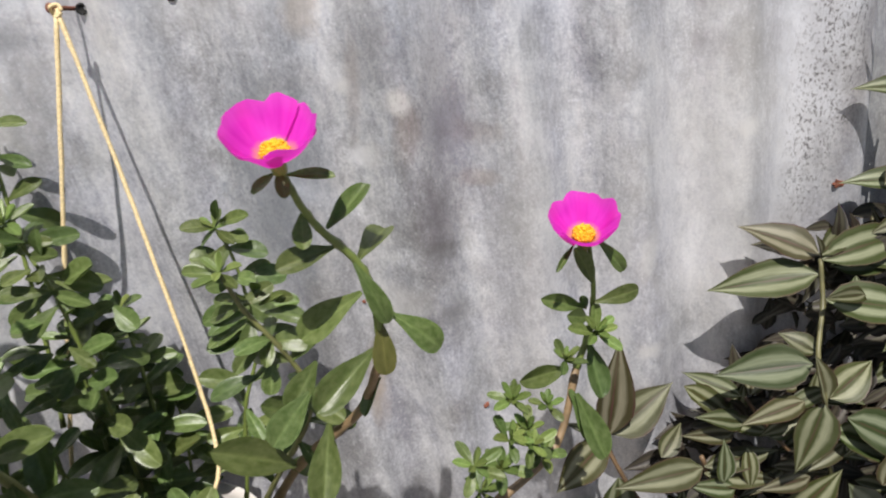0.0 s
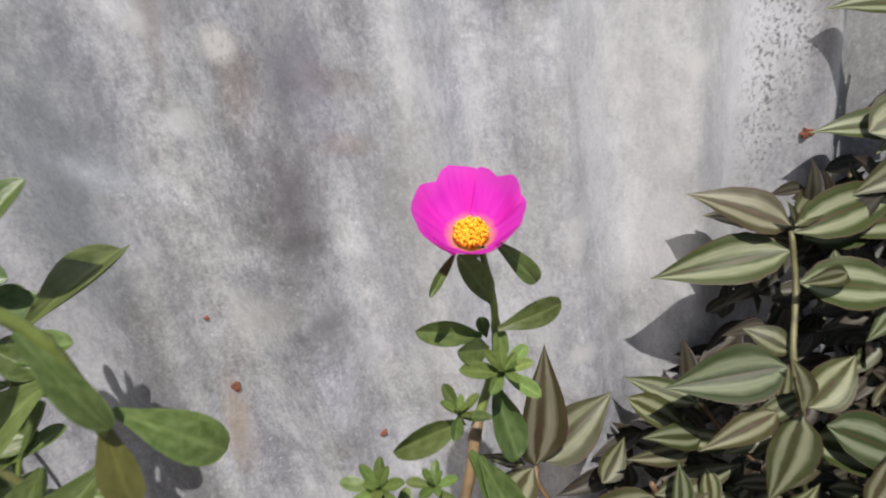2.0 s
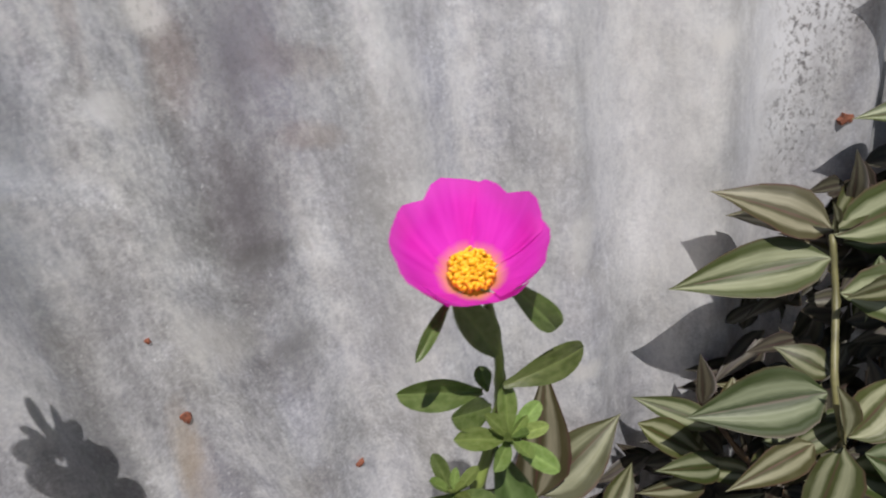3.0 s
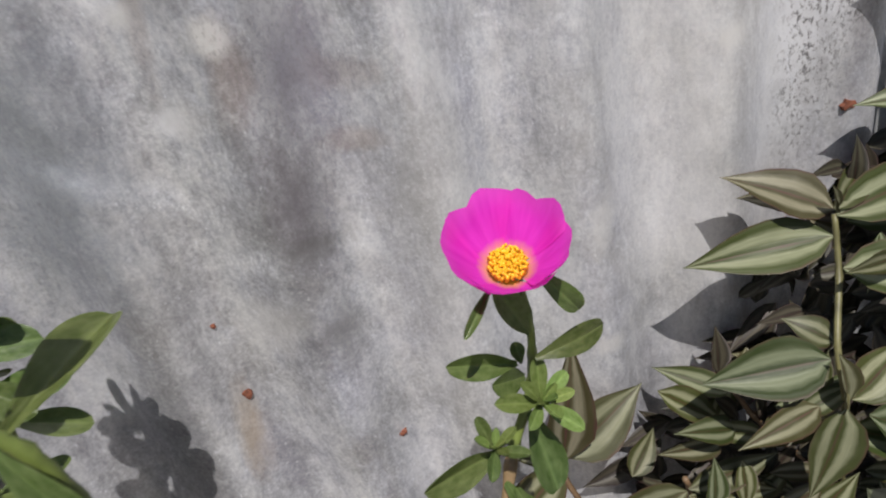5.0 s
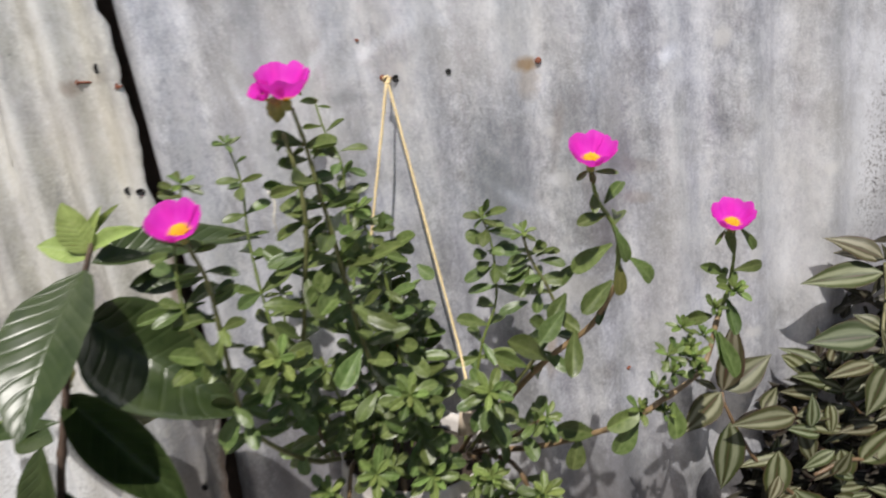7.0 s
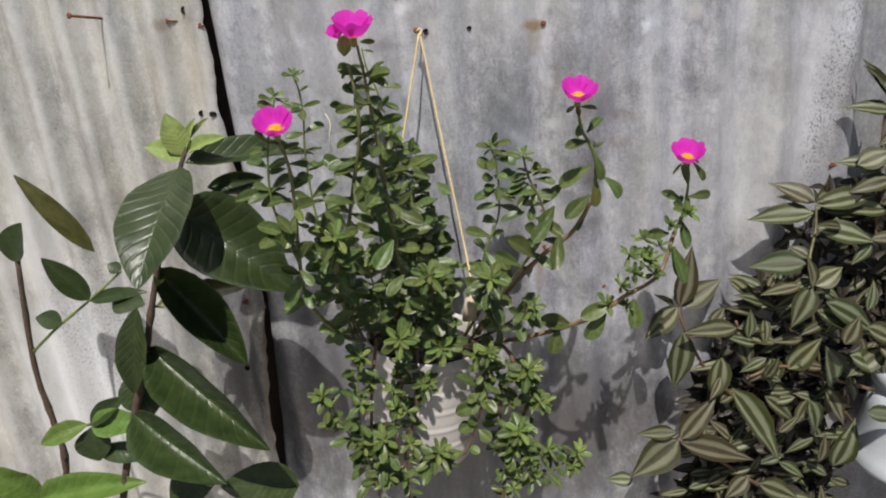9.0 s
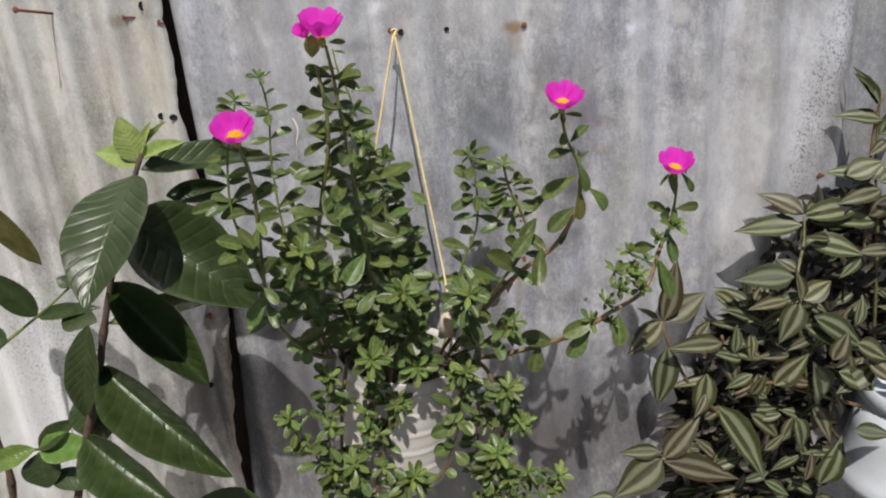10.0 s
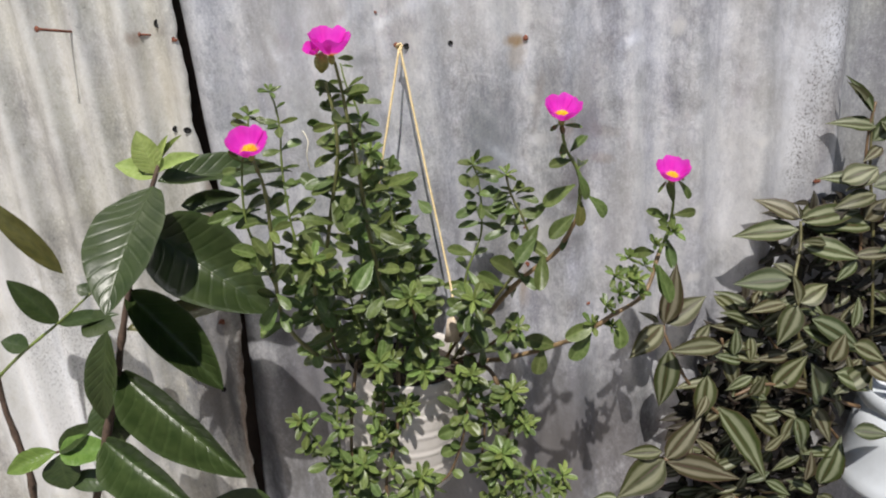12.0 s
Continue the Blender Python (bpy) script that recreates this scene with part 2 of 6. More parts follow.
M_STEM_RED = plain("reddish_green_stem", (0.115, 0.075, 0.04), 0.5, 0, 0.4, 90, 0.3)
M_STEM_GREEN = plain("green_stem", (0.13, 0.17, 0.04), 0.45, 0, 0.35, 90, 0.3)
M_STEM_BROWN = plain("tan_brown_stem", (0.20, 0.135, 0.07), 0.55, 0, 0.35, 90, 0.3)
M_STEM_OLIVE = plain("olive_stem", (0.14, 0.145, 0.052), 0.5, 0, 0.4, 90, 0.3)
M_STEM_PURPLE = plain("purple_brown_stem", (0.12, 0.075, 0.04), 0.5, 0, 0.4, 90, 0.3)
M_STEM_VINE = plain("vine_stem", (0.105, 0.098, 0.040), 0.5, 0, 0.4, 90, 0.3)
M_CALYX = plain("olive_calyx", (0.25, 0.235, 0.06), 0.5, 0, 0.4, 200)


def plastic(name, color, through_light):
    n = Nodes(name)
    f = n.noise(n.coords(), 30, 5, 0.6)
    c = n.ramp(f, [(0.3, tuple(x * 0.82 for x in color)), (0.7, color)])
    n.set(c, 0.35, 0.0, 0.5)
    n.bump(f, 0.15, 0.001)
    n.thin(color, through_light)
    return n.mat


M_BOTTLE = plastic("milky_plastic", (0.70, 0.66, 0.62), 0.25)
M_STAMEN = plastic("yellow_stamen", (1.0, 0.58, 0.025), 0.25)
M_STRAND = plain("dry_straw", (0.6, 0.56, 0.46), 0.7, 0, 0.2, 200)
M_TAN = plastic("yellowed_plastic", (0.62, 0.52, 0.41), 0.2)
M_POT = plastic("white_plastic", (0.60, 0.635, 0.67), 0.1)


def uv_noise(n, along, scale, detail=4.0):
    """Grain laid along a leaf, different on every leaf."""
    info = n.tree.nodes.new("ShaderNodeObjectInfo")
    geo = n.tree.nodes.new("ShaderNodeNewGeometry")
    sep = n.tree.nodes.new("ShaderNodeSeparateXYZ")
    com = n.tree.nodes.new("ShaderNodeCombineXYZ")
    n.link(n.coords(kind="UV"), sep.inputs[0])
    n.link(sep.outputs[0], com.inputs[0])
    n.link(n.math("MULTIPLY", sep.outputs[1], along), com.inputs[1])
    n.link(n.math("MULTIPLY", n.math("ADD", info.outputs["Random"], geo.outputs["Random Per Island"]), 9.0), com.inputs[2])
    return n.noise(com.outputs[0], scale, detail, 0.6)


def uv(n):
    sep = n.tree.nodes.new("ShaderNodeSeparateXYZ")
    n.link(n.coords(kind="UV"), sep.inputs[0])
    return sep.outputs[0], sep.outputs[1]


def vary_by_object(n, color, spread=0.3, hue=0.03):
    info = n.tree.nodes.new("ShaderNodeObjectInfo")
    geo = n.tree.nodes.new("ShaderNodeNewGeometry")
    r = n.math("FRACT", n.math("ADD", info.outputs["Random"], geo.outputs["Random Per Island"]))
    h = n.tree.nodes.new("ShaderNodeHueSaturation")
    n.link(n.math("ADD", n.math("MULTIPLY", r, 2 * hue), 0.5 - hue), h.inputs["Hue"])
    n.link(n.math("ADD", n.math("MULTIPLY", n.math("FRACT", n.math("MULTIPLY", r, 7.3)), 2 * spread), 1 - spread), h.inputs["Value"])
    n.link(color, h.inputs["Color"])
    return h.outputs["Color"]


def purslane_leaf_material(name, dark, light):
    n = Nodes(name)
    u, v = uv(n)
    mid = n.math("SUBTRACT", 1.0, n.math("MULTIPLY", n.math("ABSOLUTE", n.math("SUBTRACT", u, 0.5)), 9.0), clamp=True)
    f = uv_noise(n, 1.6, 5.0)
    c = n.ramp(f, [(0.3, dark), (0.7, light)])
    c = n.mix(n.math("MULTIPLY", mid, 0.35), c, tuple(min(1, x * 1.7) for x in light))
    c = vary_by_object(n, c, 0.28, 0.02)
    n.set(c, 0.36, 0.0, 0.48)
    n.bump(n.math("ADD", n.math("MULTIPLY", mid, -0.5), n.math("MULTIPLY", f, 0.4)), 0.45, 0.0012)
    n.thin(n.mix(0.5, c, (0.24, 0.42, 0.04)), 0.34)
    return n.mat


M_LEAF = purslane_leaf_material("fleshy_leaf", (0.062, 0.096, 0.021), (0.150, 0.194, 0.068))
M_LEAF_YOUNG = purslane_leaf_material("young_leaf", (0.118, 0.172, 0.036), (0.220, 0.280, 0.092))
M_LEAF_OLIVE = purslane_leaf_material("ageing_leaf", (0.10, 0.10, 0.025), (0.15, 0.145, 0.045))


def striped_leaf_material(name, green, silver, purple):
    n = Nodes(name)
    u, v = uv(n)
    a = n.math("MULTIPLY", n.math("ABSOLUTE", n.math("SUBTRACT", u, 0.5)), 2.0)
    f = uv_noise(n, 0.8, 7.0)
    a = n.math("ADD", a, n.math("MULTIPLY", n.math("SUBTRACT", f, 0.5), 0.16))
    c = n.ramp(a, [(0.0, purple), (0.07, green), (0.14, green), (0.30, silver), (0.50, silver), (0.70, green), (0.90, green), (1.0, purple)])
    fade = n.math("ADD", n.math("MULTIPLY", uv_noise(n, 1.0, 2.2, 2.0), 1.5), -0.25, clamp=True)
    c = n.mix(n.math("SUBTRACT", 0.5, fade, clamp=True), c, tuple(0.55 * g + 0.45 * s_ for g, s_ in zip(green, silver)))
    fine = uv_noise(n, 0.15, 34.0, 3.0)
    c = n.mix(0.30, c, n.ramp(fine, [(0.3, (0.32, 0.32, 0.32)), (0.7, (0.68, 0.68, 0.68))]), "OVERLAY")
    c = vary_by_object(n, c, 0.22, 0.025)
    n.set(c, 0.50, 0.0, 0.3)
    n.bump(n.math("ADD", n.math("SINE", n.math("MULTIPLY", u, 70.0)), f), 0.07, 0.0006)
    n.thin(n.mix(0.5, c, (0.2, 0.3, 0.05)), 0.14)
    return n.mat


M_STRIPED = striped_leaf_material("silver_striped_leaf", (0.031, 0.040, 0.009), (0.172, 0.183, 0.112), (0.050, 0.030, 0.016))
# Darker copy of the striped leaf: the shade between leaves put into its colour.
M_STRIPED_SHADE = striped_leaf_material("shade_dark_leaf", (0.020, 0.017, 0.012), (0.058, 0.052, 0.036), (0.040, 0.020, 0.018))
M_STRIPED_PURPLE = striped_leaf_material("purplish_striped_leaf", (0.042, 0.040, 0.014), (0.180, 0.176, 0.114), (0.062, 0.030, 0.022))


def guava_leaf_material(name, dark, light, rib):
    n = Nodes(name)
    u, v = uv(n)
    a = n.math("ABSOLUTE", n.math("SUBTRACT", u, 0.5))
    mid = n.math("SUBTRACT", 1.0, n.math("MULTIPLY", a, 34.0), clamp=True)
    side = n.math("SINE", n.math("MULTIPLY", n.math("SUBTRACT", v, n.math("MULTIPLY", a, 0.42)), 66.0))
    vein = n.math("POWER", n.math("ADD", n.math("MULTIPLY", side, 0.5), 0.5), 6.0)
    f = uv_noise(n, 1.8, 5.0, 5.0)
    c = n.ramp(f, [(0.3, dark), (0.7, light)])
    c = n.mix(n.math("MULTIPLY", n.math("MULTIPLY", vein, f), 0.14), c, rib)
    c = n.mix(n.math("MULTIPLY", mid, 0.22), c, rib)
    c = vary_by_object(n, c, 0.15, 0.01)
    n.set(c, 0.36, 0.0, 0.48)
    n.bump(n.math("ADD", n.math("MULTIPLY", n.math("ADD", vein, n.math("MULTIPLY", mid, 1.5)), -1.0), n.math("MULTIPLY", f, 0.7)), 0.26, 0.0013)
    n.thin(n.mix(0.5, c, (0.2, 0.4, 0.02)), 0.2)
    return n.mat


M_GUAVA = guava_leaf_material("broad_leaf", (0.022, 0.038, 0.011), (0.047, 0.069, 0.022), (0.09, 0.125, 0.045))
M_GUAVA_YOUNG = guava_leaf_material("pale_young_leaf", (0.23, 0.30, 0.085), (0.33, 0.41, 0.14), (0.42, 0.50, 0.22))
M_GUAVA_FRESH = guava_leaf_material("fresh_leaf", (0.085, 0.15, 0.028), (0.14, 0.22, 0.05), (0.2, 0.28, 0.08))
M_GUAVA_OLD = guava_leaf_material("browning_leaf", (0.055, 0.055, 0.014), (0.11, 0.10, 0.028), (0.16, 0.15, 0.06))


def petal_material():
    n = Nodes("magenta_petal")
    u, v = uv(n)
    f = uv_noise(n, 0.12, 11.0, 3.0)
    pink = n.ramp(f, [(0.3, (0.64, 0.022, 0.46)), (0.7, (0.78, 0.05, 0.59))])
    t = n.math("DIVIDE", n.math("SUBTRACT", n.math("ADD", v, n.math("MULTIPLY", n.math("SUBTRACT", f, 0.5), 0.1)), 0.22), 0.20, clamp=True)
    edge = n.math("MULTIPLY", n.math("SUBTRACT", v, 0.72), 2.2, clamp=True)
    pink = n.mix(n.math("MULTIPLY", edge, 0.55), pink, (0.93, 0.20, 0.74))
    pale = n.mix(t, (0.95, 0.45, 0.10), pink)
    n.set(pale, 0.5, 0.0, 0.25)
    n.bump(f, 0.22, 0.0012)
    n.thin(n.mix(t, (0.9, 0.5, 0.05), (0.85, 0.04, 0.62)), 0.45)
    return n.mat


M_PETAL = petal_material()


# ---- mesh helpers ----
def mesh_from(name, verts, faces, mat, smooth=True, uvs=None):
    me = bpy.data.meshes.new(name)
    me.from_pydata(verts, [], faces)
    if smooth:
        me.polygons.foreach_set("use_smooth", [True] * len(me.polygons))
    if uvs:
        layer = me.uv_layers.new(name="UVMap")
        for loop in me.loops:
            layer.data[loop.index].uv = uvs[loop.vertex_index]
    if mat:
        me.materials.append(mat)
    me.update()
    return me


def thing(name, base, label, category, group="", kind=""):
    e = new(name)
    e.empty_display_size = 0.02
    e.location = base
    return tagged(e, label, category, group, kind)


def under(ob, parent, m=None):
    """Hang ob under parent, at the world pose m."""
    ob.parent = parent
    if parent.type == "EMPTY":
        ob.matrix_parent_inverse = Matrix.Translation(-Vector(parent.location))
    if m is not None:
        ob.matrix_basis = m
    return ob


def part(name, me, parent, label="", m=None):
    ob = under(new(name, me), parent, m)
    return tagged(ob, label) if label else ob


def smooth_path(pts, per=6):
    """A Catmull-Rom line through the points."""
    p = [Vector(q) for q in pts]
    p = [p[0] * 2 - p[1]] + p + [p[-1] * 2 - p[-2]]
    out = []
    for i in range(1, len(p) - 2):
        for k in range(per):
            t = k / per
            a, b, c, d = p[i - 1], p[i], p[i + 1], p[i + 2]
            out.append(0.5 * ((2 * b) + (c - a) * t + (2 * a - 5 * b + 4 * c - d) * t * t + (3 * b - a - 3 * c + d) * t ** 3))
    return out + [p[-2]]


def tube(name, pts, r0, r1, mat, sides=7, wob=0.0, seed=1, knots=0):
    """A tapering tube along a line, with swollen knots where asked."""
    rng = random.Random(seed)
    verts, faces = [], []
    n = len(pts)
    side = Vector((1, 0.3, 0.2)).normalized()
    for i, p in enumerate(pts):
        way = (pts[min(i + 1, n - 1)] - pts[max(i - 1, 0)]).normalized()
        side = (side - way * side.dot(way)).normalized()
        other = way.cross(side)
        r = r0 + (r1 - r0) * i / max(1, n - 1)
        if knots and i % knots == 0:
            r *= 1.28
        for k in range(sides):
            a = 2 * math.pi * k / sides
            q = r * (1 + wob * rng.uniform(-1, 1))
            verts.append(p + side * math.cos(a) * q + other * math.sin(a) * q)
    for i in range(n - 1):
        for k in range(sides):
            faces.append((i * sides + k, i * sides + (k + 1) % sides, (i + 1) * sides + (k + 1) % sides, (i + 1) * sides + k))
    faces.append(tuple(reversed(range(sides))))
    faces.append(tuple(range((n - 1) * sides, n * sides)))
    return mesh_from(name, verts, faces, mat)


def leaf_data(name, mat, outline, bend=0.15, fold=0.12, thick=0.05, rows=9, cols=6, ripple=0.0, twist=0.0):
    """A leaf one long (+y) and one wide (x), upper face +z. outline(v): half width at v. Both faces, joined at the rim."""
    verts, uvs, faces = [], [], []
    per = cols + 1
    for face in (0, 1):
        for i in range(rows + 1):
            v = math.sin(math.pi / 2 * i / rows) * 0.65 + 0.35 * i / rows
            w = max(outline(v), 0.004)
            for k in range(per):
                s = k / cols * 2 - 1
                z = -bend * v * v + fold * abs(s) ** 1.45 * w + ripple * math.sin(v * 19 + s * 2) * abs(s) * w
                z += twist * s * w * (v - 0.4)
                if face:
                    z -= thick * w * (1 - s * s)
                verts.append((s * w, v - 0.25 * bend * v ** 3, z))
                uvs.append((0.5 + 0.5 * s, v))
    off = (rows + 1) * per
    for i in range(rows):
        for k in range(cols):
            a = i * per + k
            faces.append((a, a + 1, a + 1 + per, a + per))
            b = a + off
            faces.append((b, b + per, b + 1 + per, b + 1))
    for i in range(rows):
        for k in (0, cols):
            a = i * per + k
            q = (a, a + per, a + per + off, a + off)
            faces.append(q if k == 0 else tuple(reversed(q)))
    return mesh_from(name, verts, faces, mat, True, uvs)


def spoon(v):
    if v > 0.64:
        return 0.5 * math.sqrt(max(0.0, 1 - ((v - 0.64) / 0.36) ** 2))
    k = v / 0.64
    return 0.5 * (0.17 + 0.83 * math.sin(math.pi / 2 * k) ** 1.35)


def lance(v):
    return 0.5 * max(0.0, math.sin(math.pi * min(1.0, v + 0.004) ** 0.68)) ** 1.12


def ellipse_leaf(v):
    return 0.5 * math.sin(math.pi * min(1, max(0, v)) ** 0.86) ** 0.8


def leaf_pose(base, tip, width, hint=(0.0, -0.72, 0.69), roll=0.0):
    b, t = Vector(base), Vector(tip)
    y = t - b
    length = y.length
    y.normalize()
    h = Vector(hint)
    z = (h - y * h.dot(y)).normalized()
    z.rotate(Matrix.Rotation(radians(roll), 3, y).to_quaternion())
    x = y.cross(z)
    return Matrix(((x.x * width, y.x * length, z.x * length, b.x), (x.y * width, y.y * length, z.y * length, b.y), (x.z * width, y.z * length, z.z * length, b.z), (0, 0, 0, 1)))


LEAF_P = [leaf_data("purslane_leaf", M_LEAF, spoon, b, f, 0.16, 11, 6, 0, tw) for b, f, tw in ((0.1, 0.2, 0.2), (0.28, 0.1, -0.3), (-0.12, 0.28, 0.4))]
LEAF_PY = [leaf_data("young_purslane_leaf", M_LEAF_YOUNG, spoon, b, 0.25, 0.16, 10, 4) for b in (0.1, -0.15)]
LEAF_PO = [leaf_data("ageing_purslane_leaf", M_LEAF_OLIVE, spoon, 0.2, 0.1, 0.16, 11, 6)]
LEAF_T = [leaf_data("striped_leaf", M_STRIPED, lance, b, f, 0.03, 10, 6, 0.03, tw) for b, f, tw in ((0.12, 0.16, 0.15), (0.22, 0.10, -0.2), (0.05, 0.22, 0.1), (0.3, 0.14, 0.2))]
LEAF_TP = [leaf_data("purplish_leaf", M_STRIPED_PURPLE, lance, b, f, 0.03, 10, 6, 0.03, tw) for b, f, tw in ((0.1, 0.2, 0.15), (0.2, 0.12, -0.15))]
LEAF_TD = [leaf_data("shade_dark_leaf", M_STRIPED_SHADE, lance, b, f, 0.03, 10, 4, 0.03, tw) for b, f, tw in ((0.1, 0.2, 0.15), (0.2, 0.12, -0.15))]
LEAF_G = [leaf_data("broad_leaf", M_GUAVA, ellipse_leaf, b, f, 0.015, 16, 8, 0.02, tw) for b, f, tw in ((0.18, 0.15, 0.2), (0.08, 0.28, -0.2), (0.3, 0.1, 0.1))]
LEAF_GF = [leaf_data("folded_broad_leaf", M_GUAVA, ellipse_leaf, b, f, 0.015, 16, 10, 0.03, tw) for b, f, tw in ((0.16, 0.52, 0.1), (0.24, 0.46, 0.2))]
LEAF_GY = [leaf_data("young_broad_leaf", M_GUAVA_YOUNG, ellipse_leaf, 0.15, 0.3, 0.02, 12, 6, 0.04)]
LEAF_GN = [leaf_data("fresh_broad_leaf", M_GUAVA_FRESH, ellipse_leaf, 0.18, 0.3, 0.02, 12, 6, 0.06, 0.2)]
LEAF_GO = [leaf_data("brown_leaf", M_GUAVA_OLD, ellipse_leaf, 0.2, 0.1, 0.02, 12, 6, 0.06)]
RNG = random.Random(5)


BULK = []


def leaf(stem, kinds, base, tip, width, roll=None, hint=(0.0, -0.72, 0.69), joined=False):
    me = kinds[RNG.randrange(len(kinds))]
    if joined or stem.get("bulk"):
        BULK.append((me, leaf_pose(base, tip, width, hint, RNG.uniform(-14, 14))))
        return None
    return part("leaf", me, stem, "", leaf_pose(base, tip, width, hint, RNG.uniform(-14, 14) if roll is None else roll))


def joined_leaves(owner, label):
    """All leaves too many to pick apart, as one mesh."""
    mats, verts, faces, uvs, slots = [], [], [], [], []
    for me, m in BULK:
        mat = me.materials[0]
        if mat not in mats:
            mats.append(mat)
        b = len(verts)
        verts += [m @ v.co for v in me.vertices]
        spot_uv = {}
        for loop in me.loops:
            spot_uv[loop.vertex_index] = tuple(me.uv_layers[0].data[loop.index].uv)
        uvs += [spot_uv.get(i, (0.5, 0.5)) for i in range(len(me.vertices))]
        faces += [tuple(b + i for i in p.vertices) for p in me.polygons]
        slots += [mats.index(mat)] * len(me.polygons)
    me = mesh_from("foliage", verts, faces, None, True, uvs)
    for mat in mats:
        me.materials.append(mat)
    me.polygons.foreach_set("material_index", slots)
    BULK.clear()
    return tagged(part("foliage", me, owner, label), kind="stuff")


def rosette(stem, centre, size, count=7, kinds=None, up=(0.1, -0.6, 0.8), rise_from=0.04):
    """A tuft of young leaves at a shoot's tip."""
    u = Vector(up).normalized()
    s = u.orthogonal().normalized()
    o = u.cross(s)
    start = RNG.uniform(0, 6.3)
    for k in range(count):
        a = start + k * 2.4
        rise = rise_from + 0.80 * (k / count) ** 1.7
        length = size * (1.0 - 0.5 * k / count) * RNG.uniform(0.85, 1.15)
        way = (s * math.cos(a) + o * math.sin(a)) * math.cos(rise * 1.35) + u * math.sin(rise * 1.35)
        c = Vector(centre) + u * size * 0.2 * k / count
        leaf(stem, kinds or (LEAF_P if k < count * 0.3 else LEAF_PY), c, c + way.normalized() * length, length * 0.37, hint=u, joined=not stem.get("near"))


def leafy(stem, pts, gap, size, first=0.0, last=1.0, kinds=None, spread=0.9):
    """Leaves in pairs at the knots of a stem, each pair turned against the one before."""
    lens = [0.0]
    for a, b in zip(pts, pts[1:]):
        lens.append(lens[-1] + (b - a).length)
    total = lens[-1]
    at, turn = first * total, RNG.uniform(0, 6.3)
    while at < last * total:
        i = max(k for k in range(len(lens)) if lens[k] <= at)
        i = min(i, len(pts) - 2)
        p = pts[i].lerp(pts[i + 1], (at - lens[i]) / max(1e-6, lens[i + 1] - lens[i]))
        way = (pts[i + 1] - pts[i]).normalized()
        s = way.orthogonal().normalized()
        o = way.cross(s)
        for half in (0, math.pi):
            if RNG.random() < 0.08:
                continue
            a = turn + half + RNG.uniform(-0.5, 0.5)
            out = s * math.cos(a) + o * math.sin(a)
            length = size * RNG.uniform(0.75, 1.2) * (1 - 0.35 * (at / total) ** 3)
            droop = Vector((0, 0, -0.25 if RNG.random() < 0.4 else 0.15))
            tip = p + (out * spread - way * RNG.uniform(-0.2, 0.6) * -1 + droop).normalized() * length
            if tip.y > 0.484:
                tip.y = 0.484 - RNG.uniform(0, 0.01)
            leaf(stem, kinds or LEAF_P, p, tip, length * RNG.uniform(0.34, 0.43))
        turn += 1.5
        at += gap * RNG.uniform(0.8, 1.25)


# ---- the corrugated wall ----
def crease(x, z, cx, cz, length, width, turn, depth):
    """A knocked-in fold: the sheet steps in on one side of a short line and out on the other."""
    if abs(x - cx) > 2.2 * length or abs(z - cz) > 2.2 * length:
        return 0.0
    c, s_ = math.cos(radians(turn)), math.sin(radians(turn))
    u, v = ((x - cx) * c + (z - cz) * s_) / length, ((z - cz) * c - (x - cx) * s_) / width
    return depth * v * math.exp(-u * u - v * v)


def sheet_y(x, z, y, pitch, crest, amp, dent, lean, creases=()):
    """How far back a corrugated, dented sheet lies."""
    d = amp * math.cos(2 * math.pi * (x - lean * (z - 1.4) - crest) / pitch)
    d += dent * (noise.noise((x * 9, 3.1, z * 7)) + 0.5 * noise.noise((x * 25, 8.1, z * 18)) + 0.22 * noise.noise((x * 70, 1.1, z * 55)))
    return y - d + sum(crease(x, z, *c) for c in creases)


CREASES = [
    (0.025, 1.291, 0.022, 0.0060, -4, 0.0034), (0.008, 1.294, 0.010, 0.0040, 28, 0.0024), (0.030, 1.259, 0.016, 0.0060, 22, 0.0030),
    (-0.045, 1.335, 0.050, 0.0070, -33, 0.0026), (-0.172, 1.473, 0.022, 0.0060, 38, 0.0034), (-0.195, 1.446, 0.012, 0.0040, 8, 0.0024),
    (0.062, 1.462, 0.016, 0.0070, 40, 0.0034), (0.078, 1.466, 0.006, 0.0140, 0, 0.0024), (-0.290, 1.440, 0.020, 0.0050, -58, 0.0030),
    (-0.225, 1.458, 0.018, 0.0060, 52, 0.0026), (-0.120, 1.490, 0.016, 0.0050, -30, 0.0024), (0.150, 1.395, 0.010, 0.0080, 60, 0.0018),
]
MAIN = (0.5, 0.0705, 0.0024, 0.0080, 0.0032, -0.155, CREASES)
LEFT = (0.488, 0.044, -0.4615, 0.0072, 0.0018, -0.13)
RIGHT = (0.512, 0.0705, 0.36, 0.0065, 0.002, -0.155)


